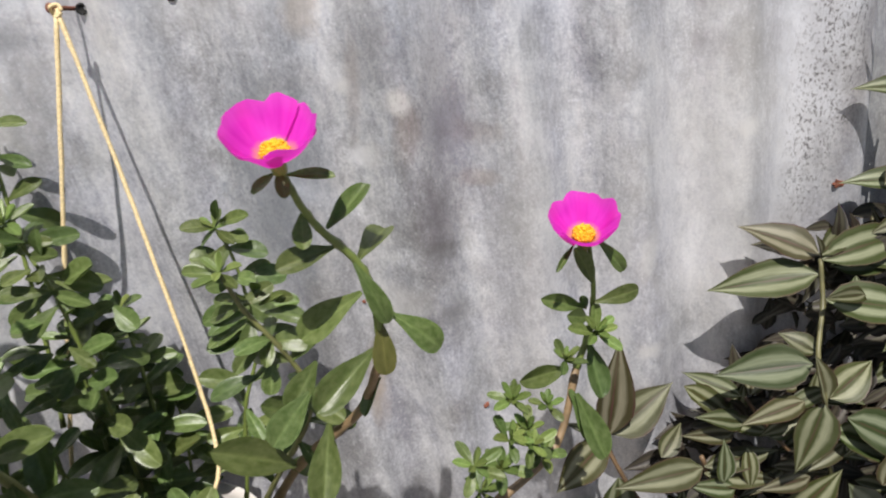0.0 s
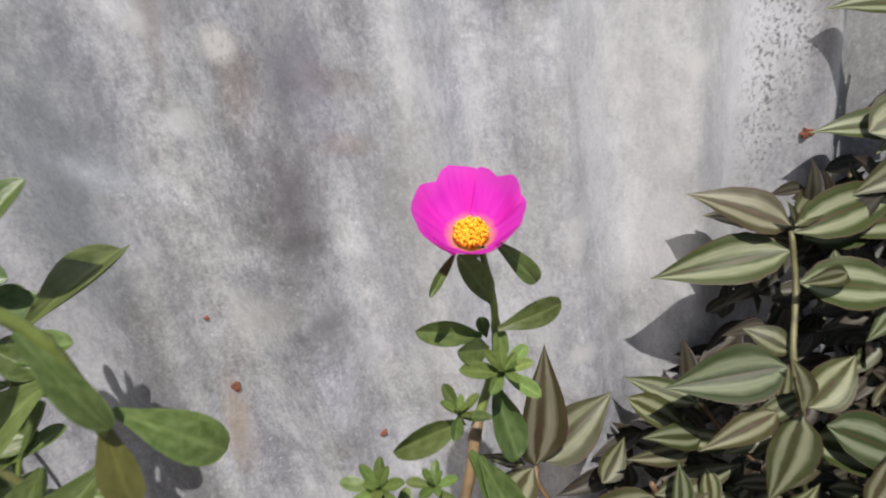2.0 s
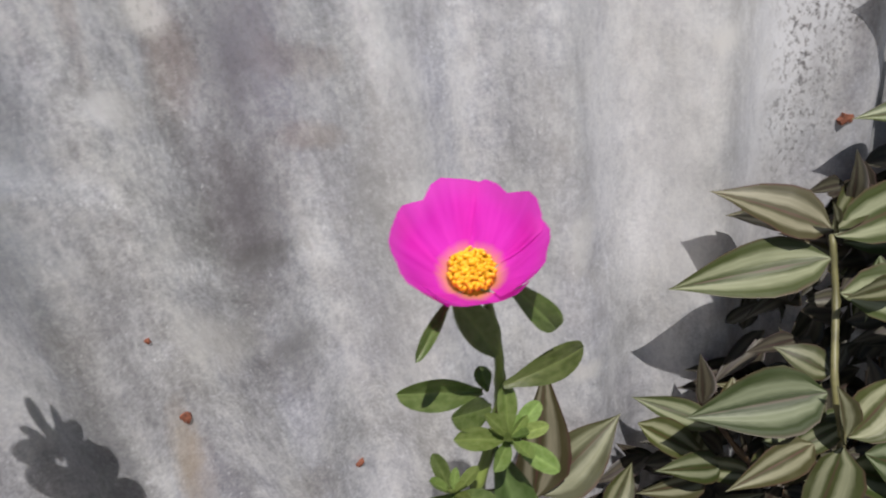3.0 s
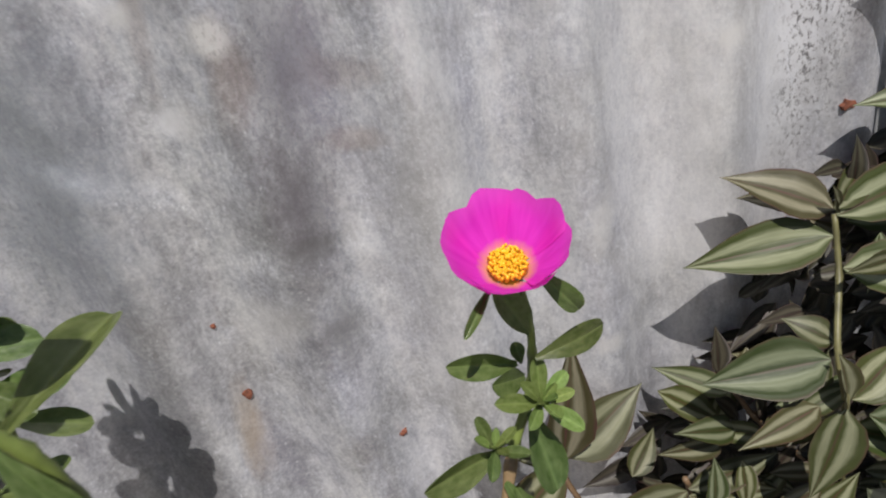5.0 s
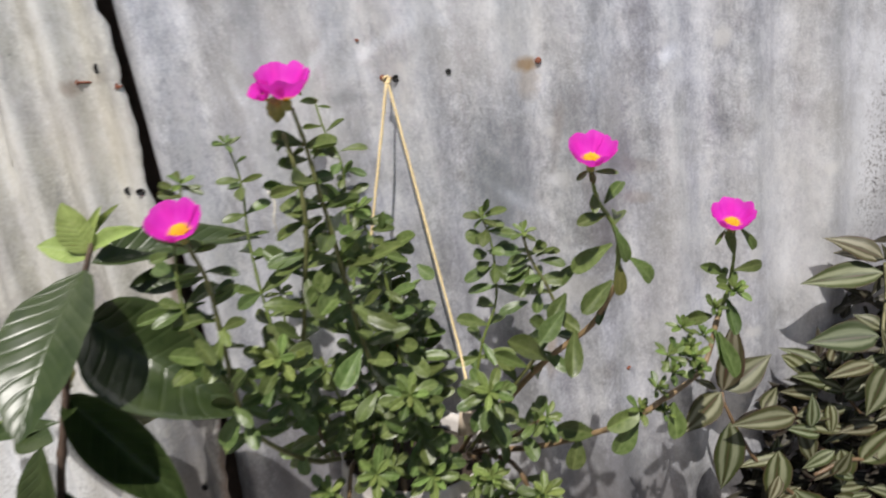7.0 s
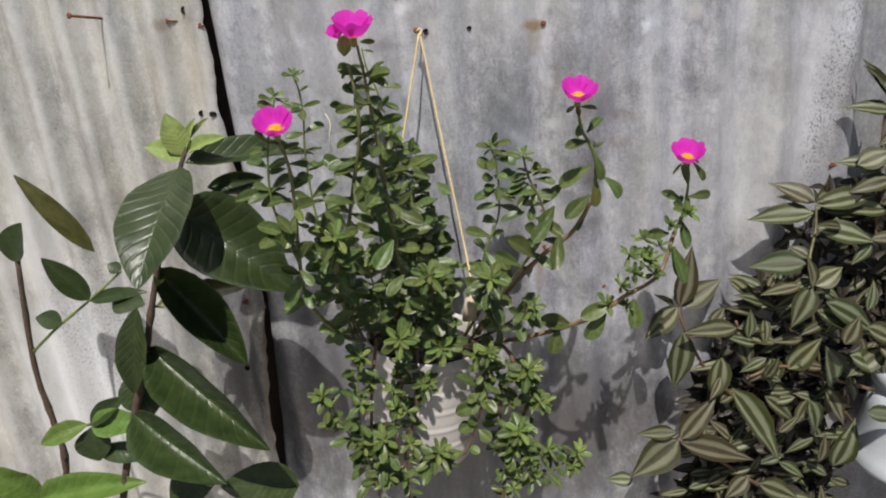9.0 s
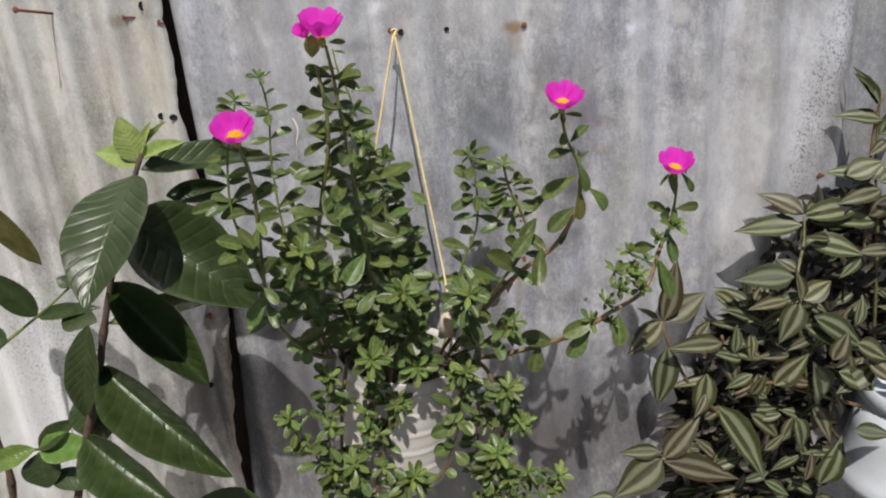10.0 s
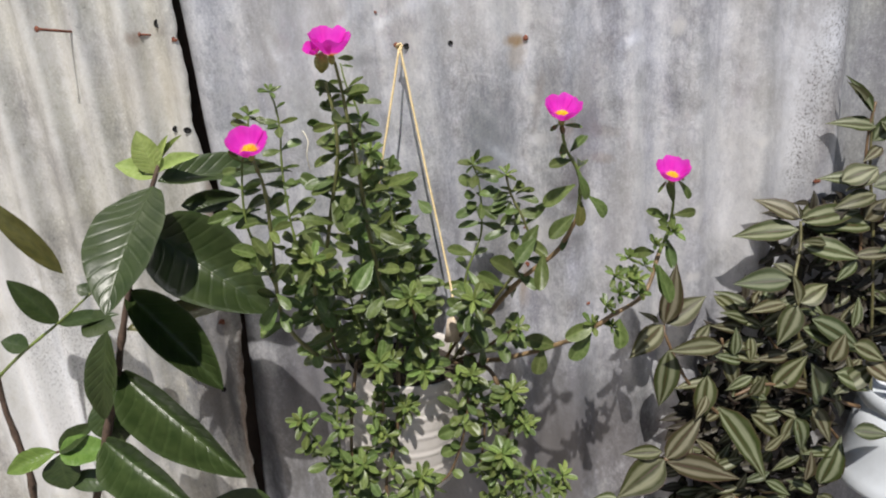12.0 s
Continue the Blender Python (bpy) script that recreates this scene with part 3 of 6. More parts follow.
def corrugated(name, left, right, z0, z1, shape, mat, label):
    """A sheet of corrugated iron between the edges left(z) and right(z)."""
    nx, nz = int((right(1.2) - left(1.2)) / 0.0030), int((z1 - z0) / 0.006)
    verts, faces = [], []
    t = 0.0012
    for j in range(nz + 1):
        z = z0 + (z1 - z0) * j / nz
        a, b = left(z), right(z)
        for i in range(nx + 1):
            x = a + (b - a) * i / nx
            verts.append((x, sheet_y(x, z, *shape), z))
    verts += [(x, y + t, z) for x, y, z in verts]
    row, off = nx + 1, (nx + 1) * (nz + 1)
    for j in range(nz):
        for i in range(nx):
            a = j * row + i
            faces.append((a, a + 1, a + 1 + row, a + row))
            faces.append((a + off, a + row + off, a + 1 + row + off, a + 1 + off))
    for j in range(nz):
        for i in (0, nx):
            a = j * row + i
            q = (a, a + row, a + row + off, a + off)
            faces.append(q if i == 0 else tuple(reversed(q)))
    ob = new(name, mesh_from(name, verts, faces, mat))
    return tagged(ob, label, "wall", kind="structure")


def ragged(z):
    """The torn, slanting right edge of the bright sheet."""
    return -0.334 - 0.055 * (z - 1.2) - 0.09 * max(0.0, z - 1.15) + 0.0045 * noise.noise((z * 11, 0.3, 7.7)) + 0.004 * noise.noise((z * 60, 1.3, 2.7)) + 0.001 * noise.noise((z * 210, 4.3, 2.7))


def cut(z):
    """The slanting left edge of the main sheet."""
    return -0.3285 - 0.055 * (z - 1.2) - 0.09 * max(0.0, z - 1.15) + 0.0008 * noise.noise((z * 20, 9.3, 7.7))


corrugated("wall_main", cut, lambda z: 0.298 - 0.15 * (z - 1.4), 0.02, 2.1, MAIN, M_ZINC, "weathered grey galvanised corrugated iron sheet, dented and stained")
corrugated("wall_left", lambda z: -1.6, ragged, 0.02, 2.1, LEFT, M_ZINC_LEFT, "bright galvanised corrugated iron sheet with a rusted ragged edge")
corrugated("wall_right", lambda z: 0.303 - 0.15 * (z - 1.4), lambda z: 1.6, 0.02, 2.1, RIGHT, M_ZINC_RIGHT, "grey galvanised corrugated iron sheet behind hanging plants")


def wall_y(x, z):
    return sheet_y(x, z, *(LEFT if x < ragged(z) else MAIN))


# Added dark slab: stands in for the unlit interior behind the gap.
bm = bmesh.new()
bmesh.ops.create_cube(bm, size=1.0, matrix=Matrix.Translation((0, 0.548, 1.05)) @ Matrix.Diagonal((3.2, 0.03, 2.1, 1)))
me = bpy.data.meshes.new("backing")
bm.to_mesh(me)
bm.free()
me.materials.append(M_BACKING)
tagged(new("wall_backing", me), "dark backing added behind the iron sheets to keep their gap dark", "wall", kind="structure")

bm = bmesh.new()
bmesh.ops.create_grid(bm, x_segments=40, y_segments=40, size=400)
for v in bm.verts:
    v.co.z = 0.012 * noise.noise((v.co.x * 0.6, v.co.y * 0.6, 0.0)) if v.co.length > 3 else 0.0
me = bpy.data.meshes.new("ground")
bm.to_mesh(me)
bm.free()
me.materials.append(M_GROUND)
tagged(new("ground", me), "bare grey-brown earth in front of the iron wall", "ground", kind="structure")


# ---- nails and holes ----
def lathe(name, profile, mat, sides=12, m=Matrix()):
    verts, faces = [], []
    for r, h in profile:
        for k in range(sides):
            a = 2 * math.pi * k / sides
            verts.append(m @ Vector((r * math.cos(a), r * math.sin(a), h)))
    for i in range(len(profile) - 1):
        for k in range(sides):
            faces.append((i * sides + k, i * sides + (k + 1) % sides, (i + 1) * sides + (k + 1) % sides, (i + 1) * sides + k))
    faces.append(tuple(reversed(range(sides))))
    faces.append(tuple(range((len(profile) - 1) * sides, len(profile) * sides)))
    return mesh_from(name, verts, faces, mat)


def nail(root, head, r, label, mat=None, name="rusty_nail"):
    """A nail from its root in the sheet to its head."""
    root, head = Vector(root), Vector(head)
    shift = wall_y(root.x, root.z) - root.y
    root.y, head.y = root.y + shift, head.y + shift
    e = thing(name, root, label, "nail", "nails in the wall")
    m = Matrix.Translation(root) @ (head - root).to_track_quat("Z", "Y").to_matrix().to_4x4()
    l = (head - root).length
    part("shank", lathe("shank", [(r * 0.9, -0.01), (r, l * 0.4), (r, l)], mat or M_RUST, 9), e, "", m)
    part("nail_head", lathe("nail_head", [(r * 1.2, l - r), (r * 2.1, l - r * 0.5), (r * 2.2, l), (r * 1.5, l + r * 0.5)], mat or M_RUST, 12), e, "", m)


def nail_hole(x, z, r, squash=1.0):
    me = lathe("nail_hole", [(r * 1.15, 0.0), (r * 1.1, 0.0008), (r * 0.8, 0.001), (r * 0.7, 0.0004)], M_BLACK, 10, Matrix.Diagonal((1, squash, 1, 1)))
    ob = new("nail_hole", me)
    ob.matrix_world = Matrix.Translation((x, wall_y(x, z) - 0.0007, z)) @ pose(0, 0, 0, 90, 0, RNG.uniform(-20, 20))
    return tagged(ob, "small dark nail hole in the iron sheet", "hole", "nail holes")


def flake(x, z, size):
    """A rusted stub of a nail with a flake of rust round it."""
    r = random.Random(int(1000 * (x + z)))
    verts = [(0, -0.0012, 0)]
    for k in range(9):
        a = 2 * math.pi * k / 9
        q = size * r.uniform(0.45, 1.25)
        verts.append((q * math.cos(a), -0.0008, q * 0.8 * math.sin(a)))
    verts += [(vx * 1.05, 0.003, vz * 1.05) for vx, _, vz in verts[1:]]
    faces = [(0, 1 + (k + 1) % 9, 1 + k) for k in range(9)] + [(1 + k, 1 + (k + 1) % 9, 10 + (k + 1) % 9, 10 + k) for k in range(9)]
    ob = new("rust_flake", mesh_from("rust_flake", verts, faces, M_RUST, False))
    ob.location = (x, wall_y(x, z) - 0.0004, z)
    return tagged(ob, "reddish brown flake of rust on the iron sheet", "rust", "rust flakes")


nail((-0.1625, 0.492, 1.4455), (-0.169, 0.474, 1.4475), 0.0012, "short rusty nail that carries the planter's cord")
nail((-0.469, 0.486, 1.444), (-0.4845, 0.452, 1.4480), 0.0013, "long thin rusty nail standing out of the iron sheet")
nail((-0.040, 0.495, 1.4585), (-0.040, 0.4935, 1.4588), 0.0013, "rusty nail head with a brown rust stain below")
nail((0.352, 0.508, 1.488), (0.345, 0.480, 1.490), 0.0016, "dark nail standing out of the iron sheet", M_IRON)
nail((-0.403, 0.486, 1.4435), (-0.4105, 0.479, 1.4440), 0.0010, "bent rusty nail in the bright iron sheet")
nail_hole(-0.1585, 1.4455, 0.0028)
nail_hole(-0.115, 1.45, 0.0022)
nail_hole(-0.394, 1.4545, 0.0024, 1.5)
nail_hole(-0.384, 1.3545, 0.0030)
nail_hole(-0.3695, 1.3565, 0.0034, 0.8)
nail_hole(-0.352, 1.055, 0.0026)
for fx, fz, fs in ((0.289, 1.328, 0.0036), (-0.022, 1.2595, 0.0016), (-0.014, 1.216, 0.0032), (0.060, 1.1705, 0.0026), (-0.19, 1.475, 0.0025), (-0.377, 1.442, 0.003), (-0.346, 1.147, 0.005)):
    flake(fx, fz, fs)

# ---- the hanging bottle planter ----
POT = Vector((-0.1475, 0.422, 0.018))
planter = thing("hanging_planter", (POT.x, POT.y, 0.995), "ribbed milky white plastic bottle planter hung on a cord", "planter")


def bottle_profile():
    """A stiff ribbed bottle, cut open at the top and rounded in at its foot."""
    out = [(0.0, 0.985), (0.034, 0.985), (0.052, 0.988), (0.0585, 0.995), (0.061, 1.004)]
    z = 1.006
    while z < 1.118:
        k = (z - 1.0) % 0.0215 / 0.0215
        rib = 0.0007 * max(0.0, 1 - ((k - 0.12) / 0.13) ** 2) - 0.0003 * max(0.0, 1 - ((k - 0.36) / 0.10) ** 2)
        out.append((0.0612 + 0.0012 * (z - 1.0) / 0.12 + rib, z))
        z += 0.0014
    return out + [(0.0626, 1.124), (0.0630, 1.127), (0.0614, 1.127), (0.0608, 1.118), (0.0590, 1.006), (0.050, 0.990), (0.0, 0.989)]


body = lathe("bottle", bottle_profile(), M_BOTTLE, 56, Matrix.Translation(POT))
part("bottle", body, planter)
soil = lathe("soil", [(0.0, 1.112), (0.03, 1.115), (0.0598, 1.110), (0.0598, 1.06), (0.0, 1.06)], M_SOIL, 28, Matrix.Translation(POT))
part("soil", soil, planter, "dark damp potting soil")
bm = bmesh.new()
bmesh.ops.create_cube(bm, size=1.0, matrix=Matrix.Translation((-0.1061, 0.3700, 1.2014)) @ pose(0, 0, 0, 12, 0, 12) @ Matrix.Diagonal((0.0165, 0.0045, 0.030, 1)))
bmesh.ops.bevel(bm, geom=bm.edges[:], offset=0.0017, segments=3, affect="EDGES")
me = bpy.data.meshes.new("tab")
bm.to_mesh(me)
bm.free()
me.materials.append(M_TAN)
me.polygons.foreach_set("use_smooth", [True] * len(me.polygons))
part("tab", me, planter, "tan tab of the bottle that the cord is tied to")
NAIL = Vector((-0.1655, 0.480, 1.4472))
for n_, pts in enumerate((
    [NAIL, NAIL.lerp(Vector((-0.203, 0.432, 1.14)), 0.5), (-0.203, 0.432, 1.14)],
    [NAIL, NAIL.lerp(Vector((-0.1061, 0.4280, 1.2199)), 0.5), (-0.1074, 0.4150, 1.2256), (-0.1078, 0.3655, 1.2142)],
)):
    line = smooth_path(pts, 14)
    part("cord", tube("cord", line, 0.0012, 0.0012, M_STRING, 7, 0.2, n_), planter, "straw-coloured plastic cord")
knot = smooth_path([NAIL + Vector((0.0026 * math.cos(a), -0.001 + 0.0015 * math.sin(2 * a), 0.003 * math.sin(a) - 0.001)) for a in (0, 1.2, 2.4, 3.6, 4.8, 6.0)], 5)
part("knot", tube("knot", knot, 0.0010, 0.0010, M_STRING, 6), planter, "loop of the cord over the nail")

# ---- the flowering plant ----
plant = thing("purslane_plant", (POT.x, POT.y, 1.105), "flowering purslane with fleshy green leaves spilling over its planter", "plant")


def petal_data(seed):
    r = random.Random(seed)
    verts, uvs, faces = [], [], []
    rows, cols = 10, 10
    notch = r.uniform(0.07, 0.14)
    lift = r.uniform(-0.04, 0.04)
    for i in range(rows + 1):
        v = i / rows
        for k in range(cols + 1):
            s = k / cols * 2 - 1
            w = 0.52 + 0.86 * math.sin(min(1.0, v * 1.15) * math.pi / 2) ** 0.9
            reach = v * (1 - notch * math.exp(-(s / 0.22) ** 2) * v ** 3 - 0.13 * abs(s) ** 3.2 * v)
            a = s * w * 0.60
            rad = 0.95 * math.sin(reach * 1.15) / math.sin(1.15)
            z = 0.80 * reach ** 1.35 + lift * v + 0.035 * math.sin(s * 7 + seed) * v ** 2 + 0.03 * math.sin(v * 9 + s * 3 + seed) * v
            z += 0.07 * s * v
            verts.append((rad * math.sin(a), rad * math.cos(a), z))
            uvs.append((0.5 + 0.5 * s, v))
    for i in range(rows):
        for k in range(cols):
            a = i * (cols + 1) + k
            faces.append((a, a + 1, a + cols + 2, a + cols + 1))
    return mesh_from("petal", verts, faces, M_PETAL, True, uvs)


PETALS = [petal_data(k) for k in range(5)]


def stamen_data():
    r = random.Random(3)
    verts, faces = [], []
    for k in range(380):
        a, q = r.uniform(0, 6.3), 0.30 * math.sqrt(r.random())
        foot = Vector((0.4 * q * math.cos(a), 0.4 * q * math.sin(a), 0.03))
        top = Vector((q * math.cos(a), q * math.sin(a), 0.26 - 0.5 * q * q + r.uniform(-0.03, 0.05)))
        b = len(verts)
        for p, w in ((foot, 0.008), (top, 0.008)):
            verts += [p + Vector((w, 0, 0)), p + Vector((-w * 0.5, w, 0)), p + Vector((-w * 0.5, -w, 0))]
        faces += [(b + i, b + (i + 1) % 3, b + 3 + (i + 1) % 3, b + 3 + i) for i in range(3)]
        b = len(verts)
        w = 0.040
        verts += [top + Vector(d) * w for d in ((1, 0, 0), (0, 1, 0), (-1, 0, 0), (0, -1, 0), (0, 0, 1), (0, 0, -0.6))]
        faces += [(b, b + 1, b + 4), (b + 1, b + 2, b + 4), (b + 2, b + 3, b + 4), (b + 3, b, b + 4), (b + 1, b, b + 5), (b + 2, b + 1, b + 5), (b + 3, b + 2, b + 5), (b, b + 3, b + 5)]
    b, rings = len(verts), 5
    for i in range(rings + 1):
        for k in range(12):
            q, a = 0.29 * i / rings, 2 * math.pi * k / 12
            verts.append(Vector((q * math.cos(a), q * math.sin(a), 0.270 - 0.7 * q * q)))
    faces += [(b + i * 12 + k, b + i * 12 + (k + 1) % 12, b + i * 12 + 12 + (k + 1) % 12, b + i * 12 + 12 + k) for i in range(rings) for k in range(12)]
    return mesh_from("flower_middle", verts, faces, M_STAMEN)


STAMENS = stamen_data()


def flower(centre, facing, radius, spin=0.0, closed=1.0):
    """A five-petalled cup; facing: where it opens to."""
    m = Matrix.Translation(centre) @ Vector(facing).to_track_quat("Z", "Y").to_matrix().to_4x4() @ Matrix.Diagonal((radius * closed, radius * closed, radius * (2 - closed) ** 1.5, 1))
    cup = part("flower", lathe("calyx", [(0.05, -0.30), (0.16, -0.2), (0.17, -0.08), (0.12, 0.03)], M_CALYX, 10), plant, "open magenta flower with a yellow middle", m)
    for k in range(5):
        part("petal", PETALS[k], cup, "", Matrix.Rotation(spin + k * 2 * math.pi / 5, 4, "Z") @ Matrix.Translation((0, 0, 0.012 * (k % 2))))
    part("flower_middle", STAMENS, cup, "tuft of yellow stamens", Matrix.Diagonal((1.0, 1.0, 1.12, 1)))
    return cup


def stem(pts, r0, r1, mat=None, owner=None, per=6, knots=5, label=""):
    line = smooth_path(pts, per)
    return part("stem", tube("stem", line, r0, r1, mat or M_STEM_RED, 7, 0.08, 2, knots), owner or plant, label), line


flower((-0.0463, 0.2890, 1.4180), (-0.08, -0.42, 0.90), 0.0161, 0.3, 0.92)
flower((0.0713, 0.3540, 1.3584), (-0.16, -0.40, 0.90), 0.0175, 0.8, 0.90)
flower((-0.2153, 0.2870, 1.4555), (-0.05, -0.30, 0.95), 0.0178, 0.1, 0.90)
flower((-0.2253, 0.2850, 1.4562), (-0.45, -0.55, 0.75), 0.0085, 0.6, 0.8)
flower((-0.2325, 0.4550, 1.4415), (-0.35, -0.3, 0.9), 0.0115, 0.5, 0.75)
flower((-0.2642, 0.2390, 1.3945), (-0.10, -0.48, 0.87), 0.0160, 0.2, 0.93)

# the long shoot with the large leaves
s3, l3 = stem([(-0.0918, 0.4250, 1.1466), (-0.0699, 0.3850, 1.2151), (-0.0504, 0.3500, 1.2647), (-0.0278, 0.3300, 1.2985), (-0.0177, 0.3150, 1.3343)], 0.0025, 0.0018, M_STEM_BROWN)
s3u, l3u = stem([(-0.0177, 0.3150, 1.3343), (-0.0201, 0.3090, 1.3629), (-0.0253, 0.3070, 1.3768), (-0.0372, 0.3000, 1.3931), (-0.0429, 0.2940, 1.4061), (-0.0462, 0.2900, 1.4173)], 0.0017, 0.0011, M_STEM_GREEN)
leaf(s3, LEAF_P, (-0.0440, 0.2900, 1.4137), (-0.0295, 0.2880, 1.4139), 0.0044, 0)
leaf(s3, LEAF_P, (-0.0478, 0.2900, 1.4143), (-0.0545, 0.2840, 1.4117), 0.0043, 10)
leaf(s3, LEAF_PO, (-0.0468, 0.2900, 1.4156), (-0.0446, 0.2840, 1.4087), 0.0043, 0)
leaf(s3, LEAF_P, (-0.0340, 0.3000, 1.3920), (-0.0209, 0.3150, 1.3997), 0.0075, 0)
leaf(s3, LEAF_P, (-0.0415, 0.2980, 1.3984), (-0.0414, 0.2900, 1.3893), 0.0064, 0)
leaf(s3, LEAF_P, (-0.0320, 0.3000, 1.3853), (-0.0512, 0.2930, 1.3823), 0.0084, 0)
leaf(s3, LEAF_P, (-0.0247, 0.3070, 1.3768), (-0.0121, 0.3400, 1.3786), 0.0094, 0)
leaf(s3, LEAF_P, (-0.0261, 0.3050, 1.3769), (-0.0125, 0.2980, 1.3540), 0.0072, 0)
leaf(s3, LEAF_P, (-0.0145, 0.3070, 1.3556), (0.0085, 0.3060, 1.3397), 0.0106, 0)
leaf(s3, LEAF_P, (-0.0240, 0.3100, 1.3631), (-0.0490, 0.3120, 1.3444), 0.0121, 0)
leaf(s3, LEAF_PO, (-0.0181, 0.3120, 1.3507), (-0.0163, 0.3050, 1.3285), 0.0090, 0)
leaf(s3, LEAF_P, (-0.0206, 0.3150, 1.3367), (-0.0418, 0.3030, 1.3190), 0.0126, 0)
leaf(s3, LEAF_P, (-0.0183, 0.3250, 1.3175), (-0.0273, 0.3200, 1.3031), 0.0054, 40)
leaf(s3, LEAF_P, (-0.0400, 0.3250, 1.2975), (-0.0439, 0.3120, 1.2699), 0.0133, 0)
leaf(s3, LEAF_P, (-0.0471, 0.3300, 1.3098), (-0.0638, 0.3200, 1.2915), 0.0131, 0)
leaf(s3, LEAF_P, (-0.0560, 0.3350, 1.2706), (-0.0839, 0.3150, 1.2964), 0.0152, 0)
leaf(s3, LEAF_P, (-0.0440, 0.3400, 1.3180), (-0.0545, 0.3350, 1.3002), 0.0117, 0)

# the shoot with the single upright flower
FRONT = (0.05, -0.9, 0.42)
s4, l4 = stem([(-0.0712, 0.4200, 1.1399), (-0.0442, 0.3950, 1.1597), (-0.0093, 0.3700, 1.1868), (0.0114, 0.3450, 1.2136), (0.0292, 0.3350, 1.2362), (0.0647, 0.3550, 1.2503), (0.0772, 0.3680, 1.2862)], 0.0026, 0.0018, M_STEM_BROWN)
s4u, l4u = stem([(0.0772, 0.3680, 1.2862), (0.0828, 0.3700, 1.3034), (0.0836, 0.3700, 1.3125), (0.0801, 0.3620, 1.3345), (0.0737, 0.3540, 1.3581)], 0.0018, 0.0010, M_STEM_GREEN)
leaf(s4, LEAF_P, (0.0667, 0.3520, 1.3581), (0.0566, 0.3420, 1.3507), 0.0028, 20, FRONT)
leaf(s4, LEAF_P, (0.0761, 0.3540, 1.3598), (0.0938, 0.3500, 1.3430), 0.0060, 0, FRONT)
leaf(s4, LEAF_P, (0.0799, 0.3580, 1.3594), (0.0905, 0.3650, 1.3559), 0.0016, 0, FRONT)
leaf(s4, LEAF_P, (0.0782, 0.3580, 1.3362), (0.0679, 0.3500, 1.3567), 0.0074, 0, FRONT)
leaf(s4, LEAF_P, (0.0816, 0.3620, 1.3242), (0.1059, 0.3620, 1.3295), 0.0088, 0, FRONT)
leaf(s4, LEAF_P, (0.0777, 0.3660, 1.3202), (0.0562, 0.3580, 1.3298), 0.0080, 0, FRONT)
leaf(s4, LEAF_P, (0.0807, 0.3680, 1.3131), (0.0691, 0.3580, 1.3203), 0.0086, 0, FRONT)
leaf(s4, LEAF_P, (0.0804, 0.3700, 1.3163), (0.0789, 0.3720, 1.3230), 0.0045, 0, FRONT)
leaf(s4, LEAF_P, (0.0825, 0.3680, 1.2990), (0.0872, 0.3600, 1.2750), 0.0119, 0, FRONT)
leaf(s4, LEAF_P, (0.0717, 0.3660, 1.2874), (0.0458, 0.3580, 1.2881), 0.0107, 0, FRONT)
leaf(s4, LEAF_P, (0.0725, 0.3620, 1.2777), (0.0898, 0.3500, 1.2494), 0.0125, 0, FRONT)
leaf(s4, LEAF_P, (0.0754, 0.3600, 1.2766), (0.0902, 0.3480, 1.2440), 0.0130, 0, FRONT)
leaf(s4, LEAF_P, (0.0213, 0.3400, 1.2278), (-0.0092, 0.3350, 1.2126), 0.0153, 0, FRONT)
leaf(s4, LEAF_P, (0.0166, 0.3450, 1.2137), (0.0003, 0.3400, 1.1868), 0.0166, 0, FRONT)
leaf(s4, LEAF_P, (0.0384, 0.3380, 1.2321), (0.0426, 0.3300, 1.2049), 0.0153, 0, FRONT)
leaf(s4, LEAF_P, (-0.0066, 0.3700, 1.1868), (-0.0397, 0.3600, 1.1986), 0.0161, 0, FRONT)
leaf(s4, LEAF_P, (-0.0199, 0.3700, 1.1829), (-0.0249, 0.3600, 1.1595), 0.0163, 0, FRONT)
s4["near"] = 1
rosette(s4, (0.0824, 0.3600, 1.3091), 0.0140, 11, LEAF_PY, (0.1, -0.6, 0.75), 0.2)
rosette(s4, (0.0680, 0.3580, 1.2965), 0.0115, 9, None, (0, -0.4, 0.9), 0.25)
rosette(s4, (0.0566, 0.3450, 1.2816), 0.0105, 9, None, (0, -0.4, 0.9), 0.25)
rosette(s4, (0.0459, 0.3300, 1.2725), 0.013, 9)
rosette(s4, (0.0149, 0.3000, 1.2893), 0.013, 9)
for centre, size in (((0.0368, 0.3350, 1.2721), 0.014), ((0.0242, 0.3360, 1.2439), 0.013), ((0.0340, 0.3340, 1.2578), 0.014), ((0.0460, 0.3380, 1.2749), 0.013), ((0.0392, 0.3400, 1.2900), 0.012), ((0.0555, 0.3450, 1.2545), 0.013), ((0.0329, 0.3380, 1.2234), 0.012), ((0.0155, 0.3400, 1.2243), 0.013)):
    rosette(s4, centre, size, 10, None, (RNG.uniform(-0.4, 0.4), -0.5, 0.85), 0.25)

part("dry_strand", tube("dry_strand", smooth_path([(-0.2451, 0.3700, 1.3841), (-0.2407, 0.3680, 1.3761), (-0.2415, 0.3660, 1.3645), (-0.2397, 0.3700, 1.3512)], 5), 0.0006, 0.0005, M_STRAND, 5), plant, "thin pale dried strand")

